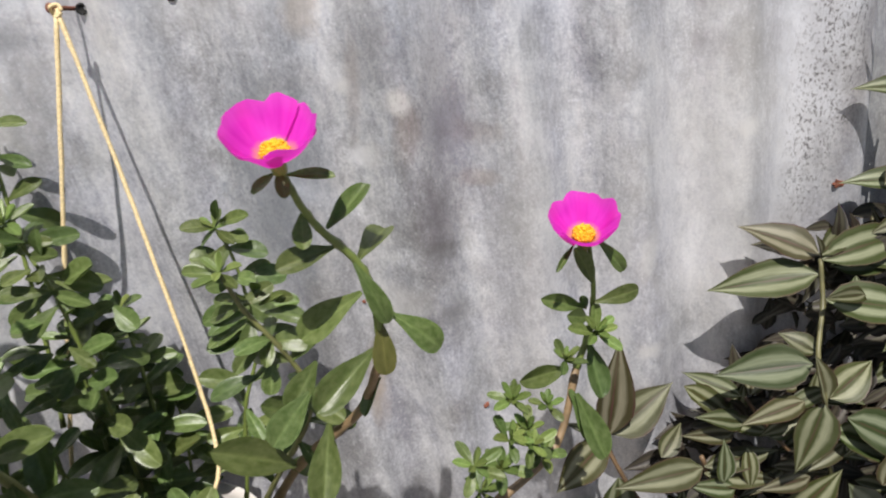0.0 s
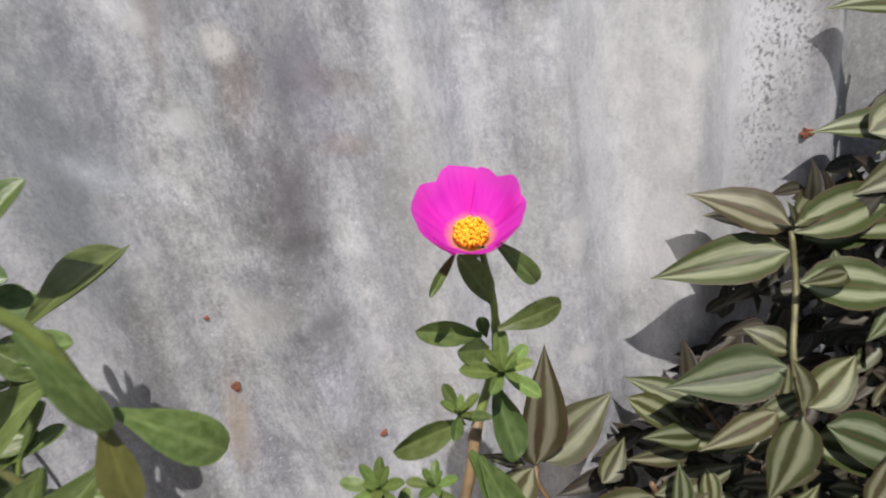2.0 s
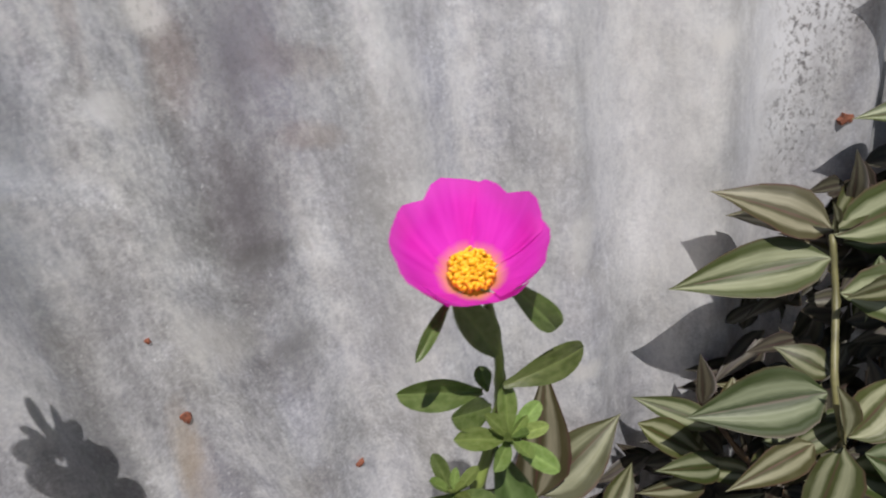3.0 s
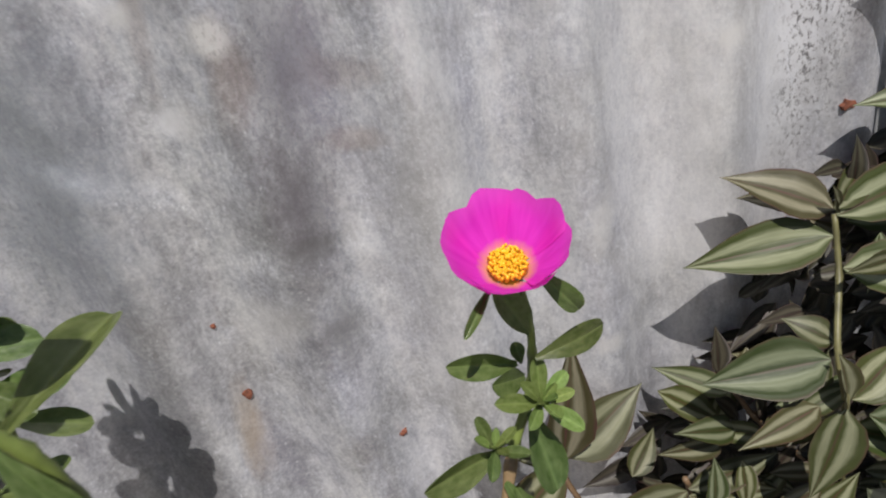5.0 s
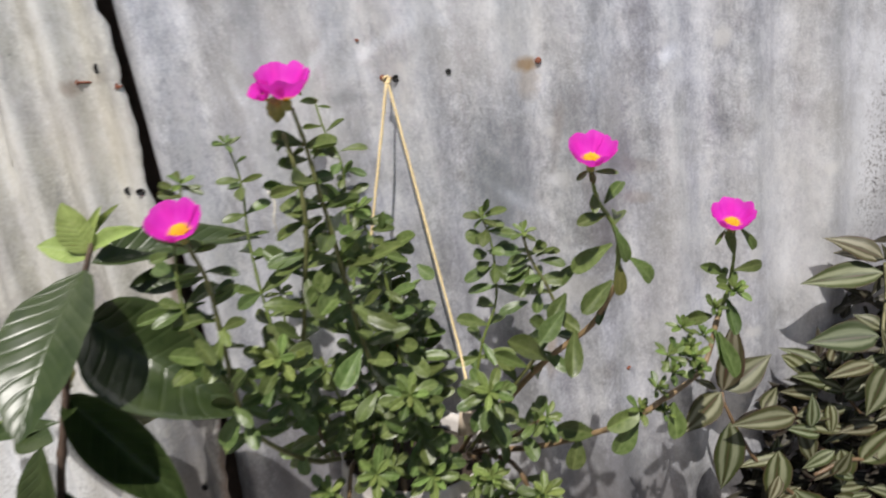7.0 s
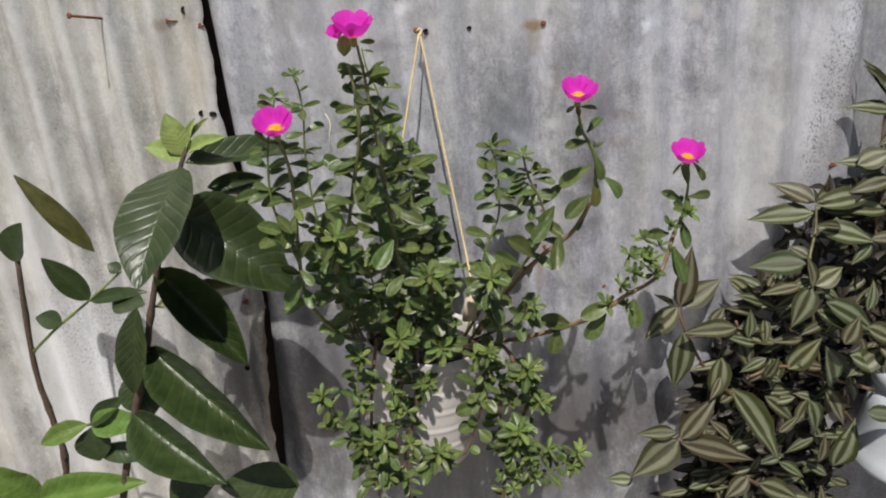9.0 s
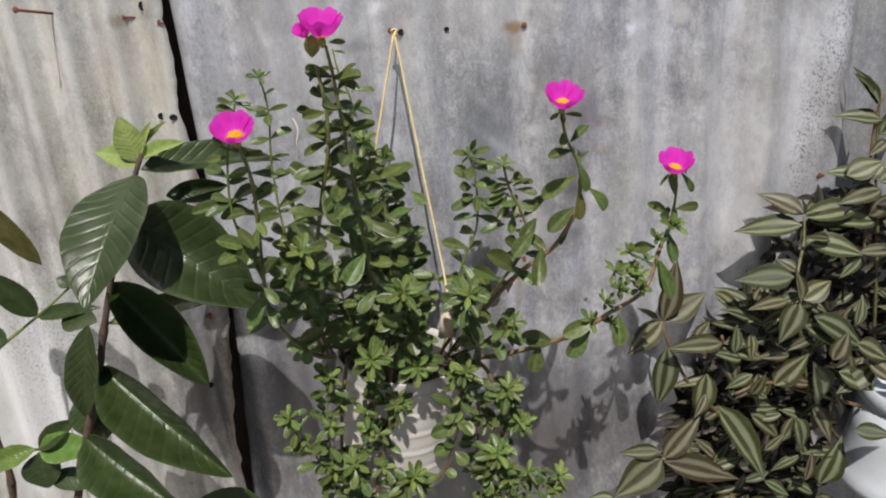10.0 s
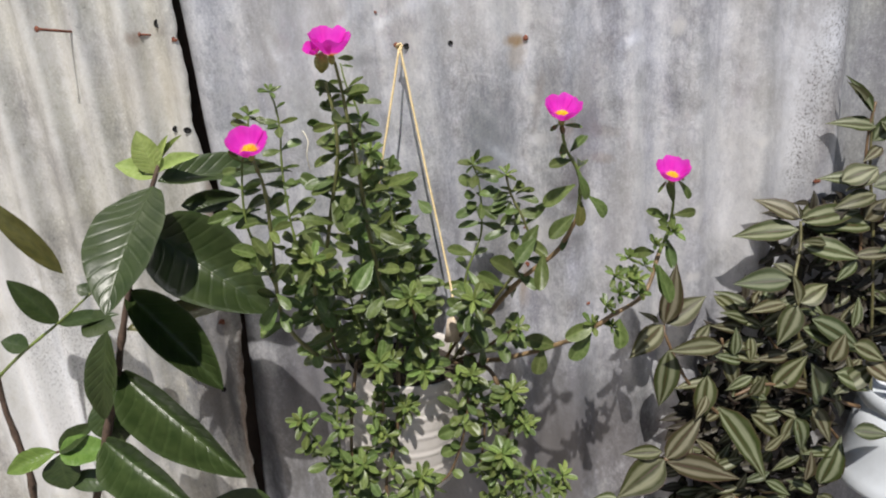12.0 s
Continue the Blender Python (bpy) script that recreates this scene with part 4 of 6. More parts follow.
# shoots from the pot: a stem, pairs of leaves along it and a tuft at its tip
def shoot(pts, r0, r1, mat, gap, size, first, last, tuft, count, bulk):
    q, line = stem(pts, r0, r1, mat)
    if bulk:
        q["bulk"] = 1
    leafy(q, line, gap, size, first, last)
    for at in range(len(line) // 3, len(line) - 3, 5) if bulk == 1 else ():
        if -0.162 < line[at].x < -0.092 and line[at].z < 1.13:
            continue
        rosette(q, line[at] + Vector((RNG.uniform(-0.010, 0.010), -0.006, 0.003)), 0.0165, 7)
    if tuft:
        way = (line[-1] - line[-3]).normalized()
        rosette(q, line[-1], tuft, count, None, way * 0.8 + Vector((0.05, -0.5, 0.25)))
        if count > 8:
            rosette(q, line[-1] - way * tuft * 0.7, tuft * 1.15, 5, LEAF_P, way * 0.6 + Vector((0.05, -0.5, 0.3)))
    return q


# the shoot of the lowest flower, arching out of the pot
s1 = shoot([(-0.2050, 0.4200, 1.1370), (-0.2280, 0.3800, 1.1620), (-0.2480, 0.3300, 1.2110), (-0.2550, 0.2950, 1.2510), (-0.2560, 0.2750, 1.2910), (-0.2560, 0.2580, 1.3380), (-0.2580, 0.2500, 1.3680), (-0.2630, 0.2420, 1.3890)], 0.0021, 0.0011, M_STEM_OLIVE, 0.018, 0.0258, 0.5, 0.92, 0, 9, 0)
leaf(s1, LEAF_P, (-0.2660, 0.2620, 1.3780), (-0.2490, 0.2500, 1.3850), 0.0037)
leaf(s1, LEAF_P, (-0.2620, 0.2620, 1.3670), (-0.2430, 0.2500, 1.3740), 0.0054)
leaf(s1, LEAF_P, (-0.2620, 0.2620, 1.3640), (-0.2720, 0.2500, 1.3640), 0.0050)
leaf(s1, LEAF_P, (-0.2600, 0.2620, 1.3460), (-0.2460, 0.2500, 1.3640), 0.0071)
leaf(s1, LEAF_P, (-0.2590, 0.2620, 1.3410), (-0.2790, 0.2500, 1.3400), 0.0079)
leaf(s1, LEAF_P, (-0.2630, 0.2620, 1.3490), (-0.2990, 0.2500, 1.3430), 0.0075)
leaf(s1, LEAF_P, (-0.2560, 0.2620, 1.3280), (-0.2620, 0.2500, 1.3060), 0.0101)
leaf(s1, LEAF_P, (-0.2590, 0.2620, 1.3120), (-0.2820, 0.2500, 1.3240), 0.0098)
leaf(s1, LEAF_P, (-0.2560, 0.2620, 1.3320), (-0.2440, 0.2500, 1.3450), 0.0063)
leaf(s1, LEAF_P, (-0.2550, 0.2620, 1.3060), (-0.2710, 0.2500, 1.3110), 0.0085)
leaf(s1, LEAF_P, (-0.2550, 0.2620, 1.2920), (-0.2390, 0.2500, 1.3110), 0.0086)
leaf(s1, LEAF_PY, (-0.2570, 0.2620, 1.3360), (-0.2490, 0.2500, 1.3280), 0.0063)
leaf(s1, LEAF_P, (-0.2530, 0.2620, 1.2830), (-0.2420, 0.2500, 1.2780), 0.0074)
leaf(s1, LEAF_P, (-0.2550, 0.2850, 1.2670), (-0.2680, 0.2800, 1.2420), 0.0123)
leaf(s1, LEAF_PY, (-0.2530, 0.3000, 1.2380), (-0.2730, 0.2950, 1.2340), 0.0086)
leaf(s1, LEAF_PY, (-0.2350, 0.3700, 1.1760), (-0.2310, 0.3600, 1.1630), 0.0109)
leaf(s1, LEAF_P, (-0.2410, 0.3600, 1.1870), (-0.2240, 0.3400, 1.2100), 0.0085)
# its thin side shoot
s1b = shoot([(-0.2560, 0.2800, 1.2800), (-0.2680, 0.2620, 1.3210), (-0.2730, 0.2550, 1.3470), (-0.2730, 0.2520, 1.3810), (-0.2710, 0.2620, 1.4020), (-0.2690, 0.2620, 1.4150)], 0.00105, 0.00064, M_STEM_GREEN, 0.022, 0.02408, 0.1, 0.9, 0.0126, 6, 0)
leaf(s1b, LEAF_P, (-0.2700, 0.2620, 1.4130), (-0.2800, 0.2620, 1.4150), 0.0041)
leaf(s1b, LEAF_P, (-0.2680, 0.2620, 1.4130), (-0.2580, 0.2620, 1.4150), 0.0032)
leaf(s1b, LEAF_P, (-0.2690, 0.2620, 1.4090), (-0.2820, 0.2620, 1.4110), 0.0057)
leaf(s1b, LEAF_P, (-0.2720, 0.2520, 1.3810), (-0.2850, 0.2500, 1.3770), 0.0057)
leaf(s1b, LEAF_P, (-0.2730, 0.2550, 1.3490), (-0.2840, 0.2500, 1.3550), 0.0066)
# the thin tall shoot with its small leafy tip
st = shoot([(-0.2170, 0.4200, 1.1380), (-0.2380, 0.4100, 1.2050), (-0.2530, 0.4000, 1.2610), (-0.2610, 0.3980, 1.2980), (-0.2670, 0.3980, 1.3430), (-0.2680, 0.3980, 1.3760), (-0.2710, 0.3950, 1.3980), (-0.2750, 0.3920, 1.4110)], 0.00135, 0.00072, M_STEM_GREEN, 0.026, 0.0258, 0.42, 0.9, 0.0119, 7, 0)
leaf(st, LEAF_P, (-0.2690, 0.3980, 1.3850), (-0.2860, 0.3920, 1.3870), 0.0066)
leaf(st, LEAF_P, (-0.2680, 0.3980, 1.3840), (-0.2510, 0.3920, 1.3890), 0.0056)
leaf(st, LEAF_P, (-0.2670, 0.3980, 1.3450), (-0.2810, 0.3920, 1.3450), 0.0036)
leaf(st, LEAF_P, (-0.2640, 0.3980, 1.3250), (-0.2460, 0.3920, 1.3340), 0.0063)
leaf(st, LEAF_P, (-0.2710, 0.3980, 1.3970), (-0.2630, 0.3920, 1.4040), 0.0036)
leaf(st, LEAF_P, (-0.2610, 0.3980, 1.2980), (-0.2780, 0.3920, 1.3020), 0.0074)
leaf(st, LEAF_P, (-0.2680, 0.3980, 1.3430), (-0.2510, 0.3920, 1.3490), 0.0036)
leaf(st, LEAF_P, (-0.2580, 0.3980, 1.2790), (-0.2360, 0.3920, 1.2900), 0.0075)
# the shoot that ends in a closed bud
s2b = shoot([(-0.2020, 0.4200, 1.1380), (-0.2170, 0.3900, 1.1970), (-0.2240, 0.3500, 1.2710), (-0.2210, 0.3350, 1.3030), (-0.2160, 0.3180, 1.3430), (-0.2120, 0.3080, 1.3730), (-0.2120, 0.3020, 1.3960), (-0.2150, 0.2990, 1.4160), (-0.2200, 0.2970, 1.4360)], 0.0021, 0.0011, M_STEM_OLIVE, 0.02, 0.03096, 0.34, 0.9, 0, 9, 0)
leaf(s2b, LEAF_P, (-0.2190, 0.3150, 1.3990), (-0.2350, 0.3000, 1.4030), 0.0044)
leaf(s2b, LEAF_P, (-0.2150, 0.3150, 1.4110), (-0.2260, 0.3000, 1.4170), 0.0062)
leaf(s2b, LEAF_P, (-0.2110, 0.3150, 1.3800), (-0.2290, 0.3000, 1.3730), 0.0067)
leaf(s2b, LEAF_P, (-0.2150, 0.3150, 1.3710), (-0.2030, 0.3000, 1.3870), 0.0054)
leaf(s2b, LEAF_P, (-0.2150, 0.3150, 1.3530), (-0.2310, 0.3000, 1.3510), 0.0072)
leaf(s2b, LEAF_P, (-0.2160, 0.3150, 1.3220), (-0.2380, 0.3000, 1.3320), 0.0092)
leaf(s2b, LEAF_P, (-0.2170, 0.3150, 1.3200), (-0.2090, 0.3000, 1.3420), 0.0083)
leaf(s2b, LEAF_P, (-0.2210, 0.3150, 1.3000), (-0.2340, 0.3000, 1.3180), 0.0084)
leaf(s2b, LEAF_P, (-0.2210, 0.3150, 1.4340), (-0.2240, 0.3000, 1.4280), 0.0039)
leaf(s2b, LEAF_P, (-0.2180, 0.3150, 1.4190), (-0.2110, 0.3000, 1.4280), 0.0040)
leaf(s2b, LEAF_P, (-0.2130, 0.3150, 1.3890), (-0.2010, 0.3000, 1.4010), 0.0053)
leaf(s2b, LEAF_P, (-0.2200, 0.3150, 1.2860), (-0.2070, 0.3000, 1.2730), 0.0070)
leaf(s2b, LEAF_P, (-0.2120, 0.3150, 1.3670), (-0.2010, 0.3000, 1.3660), 0.0058)
# the tallest flowering shoot
s2 = shoot([(-0.1650, 0.4200, 1.1380), (-0.1660, 0.3900, 1.1890), (-0.1740, 0.3600, 1.2410), (-0.1820, 0.3380, 1.2850), (-0.1880, 0.3280, 1.3160), (-0.1930, 0.3180, 1.3480), (-0.1980, 0.3090, 1.3780), (-0.2040, 0.3030, 1.4070), (-0.2080, 0.2990, 1.4280), (-0.2130, 0.2890, 1.4510)], 0.0023, 0.0011, M_STEM_OLIVE, 0.019, 0.03354, 0.26, 0.93, 0, 9, 0)
leaf(s2, LEAF_P, (-0.2130, 0.3220, 1.4500), (-0.2000, 0.3050, 1.4510), 0.0040)
leaf(s2, LEAF_P, (-0.2090, 0.3220, 1.4250), (-0.1920, 0.3050, 1.4250), 0.0067)
leaf(s2, LEAF_P, (-0.2090, 0.3220, 1.4160), (-0.2210, 0.3050, 1.4160), 0.0062)
leaf(s2, LEAF_P, (-0.2040, 0.3220, 1.4010), (-0.1930, 0.3050, 1.3910), 0.0076)
leaf(s2, LEAF_P, (-0.2060, 0.3220, 1.4080), (-0.2160, 0.3050, 1.4000), 0.0053)
leaf(s2, LEAF_P, (-0.2000, 0.3220, 1.3510), (-0.2050, 0.3050, 1.3350), 0.0114)
leaf(s2, LEAF_P, (-0.1880, 0.3220, 1.3180), (-0.1590, 0.3050, 1.3140), 0.0116)
leaf(s2, LEAF_P, (-0.1830, 0.3220, 1.2880), (-0.1970, 0.3050, 1.2680), 0.0146)
leaf(s2, LEAF_P, (-0.1940, 0.3220, 1.3470), (-0.1730, 0.3050, 1.3570), 0.0078)
leaf(s2, LEAF_P, (-0.1970, 0.3220, 1.3700), (-0.2100, 0.3050, 1.3650), 0.0068)
leaf(s2, LEAF_P, (-0.1910, 0.3220, 1.3330), (-0.2050, 0.3050, 1.3310), 0.0083)
leaf(s2, LEAF_P, (-0.1890, 0.3220, 1.3210), (-0.2020, 0.3050, 1.3140), 0.0083)
leaf(s2, LEAF_P, (-0.1790, 0.3220, 1.2800), (-0.1650, 0.3050, 1.2910), 0.0095)
leaf(s2, LEAF_P, (-0.1730, 0.3220, 1.2560), (-0.1860, 0.3050, 1.2450), 0.0106)
leaf(s2, LEAF_P, (-0.2010, 0.3220, 1.3860), (-0.1870, 0.3050, 1.3970), 0.0067)
leaf(s2, LEAF_P, (-0.2070, 0.3220, 1.4160), (-0.1990, 0.3050, 1.4300), 0.0044)
leaf(s2, LEAF_P, (-0.1940, 0.3220, 1.3520), (-0.1850, 0.3050, 1.3700), 0.0059)
# the flowering shoot close to the wall
sb = shoot([(-0.1940, 0.4400, 1.2270), (-0.1960, 0.4500, 1.2900), (-0.2000, 0.4550, 1.3580), (-0.2030, 0.4550, 1.3870), (-0.2140, 0.4550, 1.4100), (-0.2200, 0.4550, 1.4310)], 0.00135, 0.00072, M_STEM_GREEN, 0.02, 0.02752, 0.1, 0.72, 0, 9, 0)
leaf(sb, LEAF_P, (-0.2150, 0.4550, 1.4140), (-0.2300, 0.4500, 1.4120), 0.0037)
leaf(sb, LEAF_P, (-0.2120, 0.4550, 1.4100), (-0.1990, 0.4500, 1.4210), 0.0048)
leaf(sb, LEAF_P, (-0.2030, 0.4550, 1.3940), (-0.1820, 0.4500, 1.4020), 0.0063)
leaf(sb, LEAF_P, (-0.2040, 0.4550, 1.3920), (-0.2250, 0.4500, 1.3930), 0.0059)
leaf(sb, LEAF_P, (-0.2020, 0.4550, 1.3850), (-0.2090, 0.4500, 1.3770), 0.0081)
leaf(sb, LEAF_P, (-0.2000, 0.4550, 1.3800), (-0.1820, 0.4500, 1.3760), 0.0074)
leaf(sb, LEAF_P, (-0.2010, 0.4550, 1.3730), (-0.2040, 0.4500, 1.3650), 0.0060)
leaf(sb, LEAF_P, (-0.2190, 0.4550, 1.4290), (-0.2080, 0.4500, 1.4290), 0.0029)
leaf(sb, LEAF_P, (-0.2010, 0.4550, 1.3640), (-0.2120, 0.4500, 1.3490), 0.0075)
leaf(sb, LEAF_P, (-0.2000, 0.4550, 1.3560), (-0.1830, 0.4500, 1.3700), 0.0075)
# the leafy shoots behind the cord
bk = shoot([(-0.1590, 0.4300, 1.1320), (-0.1560, 0.4300, 1.1850), (-0.1600, 0.4250, 1.2370), (-0.1660, 0.4200, 1.2850), (-0.1730, 0.4200, 1.3190), (-0.1840, 0.4250, 1.3420), (-0.1890, 0.4250, 1.3540)], 0.0015, 0.0008, M_STEM_GREEN, 0.0115, 0.03268, 0.35, 0.95, 0.0182, 10, 0)
leaf(bk, LEAF_P, (-0.1730, 0.4150, 1.3310), (-0.1460, 0.4050, 1.3320), 0.0116)
leaf(bk, LEAF_P, (-0.1700, 0.4150, 1.3180), (-0.1520, 0.4050, 1.3160), 0.0096)
leaf(bk, LEAF_P, (-0.1780, 0.4150, 1.3420), (-0.1600, 0.4050, 1.3440), 0.0084)
leaf(bk, LEAF_P, (-0.1660, 0.4150, 1.2870), (-0.1460, 0.4050, 1.3000), 0.0108)
leaf(bk, LEAF_P, (-0.1650, 0.4150, 1.2700), (-0.1450, 0.4050, 1.2770), 0.0120)
leaf(bk, LEAF_P, (-0.1700, 0.4150, 1.3150), (-0.1860, 0.4050, 1.3010), 0.0106)
leaf(bk, LEAF_P, (-0.1610, 0.4150, 1.2470), (-0.1440, 0.4050, 1.2460), 0.0121)
leaf(bk, LEAF_P, (-0.1830, 0.4150, 1.3420), (-0.1970, 0.4050, 1.3360), 0.0079)
leaf(bk, LEAF_P, (-0.1660, 0.4150, 1.2820), (-0.1790, 0.4050, 1.2680), 0.0108)
shoot([(-0.1500, 0.4400, 1.1270), (-0.1490, 0.4500, 1.1750), (-0.1500, 0.4550, 1.2250), (-0.1540, 0.4600, 1.2600), (-0.1570, 0.4600, 1.2870)], 0.00135, 0.0008, M_STEM_GREEN, 0.016, 0.0344, 0.4, 0.97, 0.0168, 8, 2)
shoot([(-0.1400, 0.4600, 1.1160), (-0.1370, 0.4650, 1.1680), (-0.1370, 0.4650, 1.2080), (-0.1410, 0.4650, 1.2460)], 0.0012, 0.0008, M_STEM_GREEN, 0.0125, 0.02924, 0.3, 0.97, 0.0154, 8, 2)
shoot([(-0.1490, 0.4500, 1.1210), (-0.1470, 0.4480, 1.1890), (-0.1460, 0.4460, 1.2350), (-0.1510, 0.4460, 1.2800)], 0.0012, 0.0008, M_STEM_GREEN, 0.0125, 0.03096, 0.3, 0.97, 0.0154, 8, 2)
shoot([(-0.1640, 0.4500, 1.1210), (-0.1650, 0.4500, 1.1880), (-0.1680, 0.4500, 1.2450), (-0.1730, 0.4500, 1.2930)], 0.0012, 0.0008, M_STEM_GREEN, 0.0125, 0.03096, 0.3, 0.97, 0.0154, 8, 2)
shoot([(-0.1790, 0.4300, 1.1320), (-0.1880, 0.4200, 1.2010), (-0.1950, 0.4050, 1.2500), (-0.2000, 0.4000, 1.2830)], 0.00135, 0.0008, M_STEM_GREEN, 0.017, 0.02752, 0.4, 0.97, 0.0168, 8, 2)
shoot([(-0.1700, 0.4450, 1.1240), (-0.1750, 0.4450, 1.1900), (-0.1780, 0.4450, 1.2400), (-0.1810, 0.4450, 1.2790)], 0.00135, 0.0008, M_STEM_GREEN, 0.015, 0.03096, 0.4, 0.97, 0.0168, 8, 2)
shoot([(-0.2120, 0.4300, 1.1310), (-0.2380, 0.4100, 1.2050), (-0.2460, 0.4100, 1.2580), (-0.2490, 0.4100, 1.2920)], 0.00135, 0.0008, M_STEM_GREEN, 0.02, 0.02236, 0.5, 0.97, 0.014, 8, 2)
# short leafy shoots over the mouth of the pot
sF = shoot([(-0.2220, 0.4200, 1.1370), (-0.2290, 0.3400, 1.2270), (-0.2290, 0.3000, 1.2740), (-0.2280, 0.2780, 1.3040)], 0.002, 0.0012, M_STEM_OLIVE, 0.014, 0.02924, 0.5, 0.92, 0.0238, 10, 0)
leaf(sF, LEAF_P, (-0.2310, 0.2850, 1.2920), (-0.2480, 0.2720, 1.2960), 0.0076)
leaf(sF, LEAF_P, (-0.2270, 0.2850, 1.2920), (-0.2220, 0.2720, 1.2850), 0.0076)
leaf(sF, LEAF_PY, (-0.2320, 0.2850, 1.3010), (-0.2390, 0.2720, 1.3150), 0.0058)
leaf(sF, LEAF_PY, (-0.2240, 0.2850, 1.3010), (-0.2100, 0.2720, 1.3090), 0.0062)
leaf(sF, LEAF_P, (-0.2300, 0.2850, 1.2830), (-0.2510, 0.2720, 1.2790), 0.0099)
leaf(sF, LEAF_P, (-0.2260, 0.2850, 1.2790), (-0.2120, 0.2720, 1.2800), 0.0081)
leaf(sF, LEAF_P, (-0.2260, 0.2850, 1.2710), (-0.2360, 0.2720, 1.2670), 0.0090)
sG = shoot([(-0.1330, 0.4100, 1.1440), (-0.1420, 0.3500, 1.2100), (-0.1510, 0.3060, 1.2620)], 0.0018, 0.0012, M_STEM_RED, 0.013, 0.03096, 0.25, 0.92, 0.0203, 11, 0)
leaf(sG, LEAF_P, (-0.1490, 0.3350, 1.2320), (-0.1720, 0.3200, 1.2210), 0.0125)
leaf(sG, LEAF_P, (-0.1440, 0.3350, 1.2150), (-0.1670, 0.3200, 1.2340), 0.0101)
leaf(sG, LEAF_P, (-0.1480, 0.3350, 1.2320), (-0.1310, 0.3200, 1.2290), 0.0100)
leaf(sG, LEAF_P, (-0.1430, 0.3350, 1.2090), (-0.1370, 0.3200, 1.1980), 0.0111)
leaf(sG, LEAF_P, (-0.1420, 0.3350, 1.2090), (-0.1260, 0.3200, 1.2230), 0.0086)
sH = shoot([(-0.1100, 0.4100, 1.1450), (-0.0980, 0.3600, 1.2090), (-0.0980, 0.3150, 1.2570)], 0.0018, 0.0012, M_STEM_RED, 0.013, 0.02752, 0.6, 0.92, 0.0203, 11, 0)
leaf(sH, LEAF_P, (-0.0930, 0.3350, 1.2330), (-0.0770, 0.3200, 1.2330), 0.0100)
leaf(sH, LEAF_P, (-0.0940, 0.3350, 1.2300), (-0.0820, 0.3200, 1.2100), 0.0126)
shoot([(-0.1020, 0.4100, 1.1440), (-0.0780, 0.3800, 1.1750), (-0.0640, 0.3600, 1.1990), (-0.0520, 0.3500, 1.2150)], 0.0016, 0.001, M_STEM_RED, 0.012, 0.02752, 0.3, 0.95, 0.0168, 9, 0)
shoot([(-0.1880, 0.4100, 1.1430), (-0.1930, 0.3700, 1.1960), (-0.2080, 0.3300, 1.2700)], 0.001125, 0.00064, M_STEM_GREEN, 0.02, 0.02924, 0.3, 0.9, 0.0126, 7, 0)
shoot([(-0.1820, 0.4100, 1.1430), (-0.1780, 0.3700, 1.1960), (-0.1820, 0.3450, 1.2340)], 0.0017, 0.001, M_STEM_RED, 0.014, 0.03096, 0.25, 0.9, 0.0182, 9, 0)
shoot([(-0.2110, 0.4200, 1.1370), (-0.2200, 0.3800, 1.1840), (-0.2200, 0.3500, 1.2250)], 0.0015, 0.001, M_STEM_RED, 0.015, 0.0344, 0.25, 0.9, 0.0196, 8, 0)
# two leafy shoots beside the cord
bA = shoot([(-0.1050, 0.4300, 1.1330), (-0.0970, 0.4300, 1.1830), (-0.0910, 0.4250, 1.2390), (-0.0810, 0.4240, 1.2750), (-0.0820, 0.4240, 1.3040), (-0.0870, 0.4240, 1.3320), (-0.0930, 0.4240, 1.3460)], 0.00135, 0.00072, M_STEM_GREEN, 0.0145, 0.02666, 0.35, 0.96, 0.014, 8, 0)
leaf(bA, LEAF_P, (-0.0930, 0.4240, 1.3480), (-0.1070, 0.4150, 1.3540), 0.0093)
leaf(bA, LEAF_P, (-0.0910, 0.4240, 1.3500), (-0.0760, 0.4150, 1.3570), 0.0074)
leaf(bA, LEAF_P, (-0.0920, 0.4240, 1.3510), (-0.0900, 0.4150, 1.3640), 0.0052)
leaf(bA, LEAF_P, (-0.0910, 0.4240, 1.3430), (-0.0770, 0.4150, 1.3440), 0.0087)
leaf(bA, LEAF_P, (-0.0900, 0.4240, 1.3360), (-0.0690, 0.4150, 1.3400), 0.0094)
leaf(bA, LEAF_P, (-0.0910, 0.4240, 1.3310), (-0.1050, 0.4150, 1.3360), 0.0132)
leaf(bA, LEAF_P, (-0.0910, 0.4240, 1.3280), (-0.0990, 0.4150, 1.3290), 0.0094)
leaf(bA, LEAF_P, (-0.0890, 0.4240, 1.3180), (-0.1000, 0.4150, 1.3200), 0.0102)
leaf(bA, LEAF_P, (-0.0890, 0.4240, 1.3200), (-0.0770, 0.4150, 1.3240), 0.0082)
leaf(bA, LEAF_P, (-0.0870, 0.4240, 1.3110), (-0.0970, 0.4150, 1.3080), 0.0096)
leaf(bA, LEAF_P, (-0.0870, 0.4240, 1.3180), (-0.0610, 0.4230, 1.3240), 0.0120)
leaf(bA, LEAF_P, (-0.0830, 0.4240, 1.3020), (-0.0560, 0.4230, 1.3030), 0.0125)
leaf(bA, LEAF_P, (-0.0850, 0.4240, 1.3080), (-0.0680, 0.4180, 1.2960), 0.0120)
leaf(bA, LEAF_P, (-0.0850, 0.4240, 1.3060), (-0.1080, 0.4180, 1.2990), 0.0110)
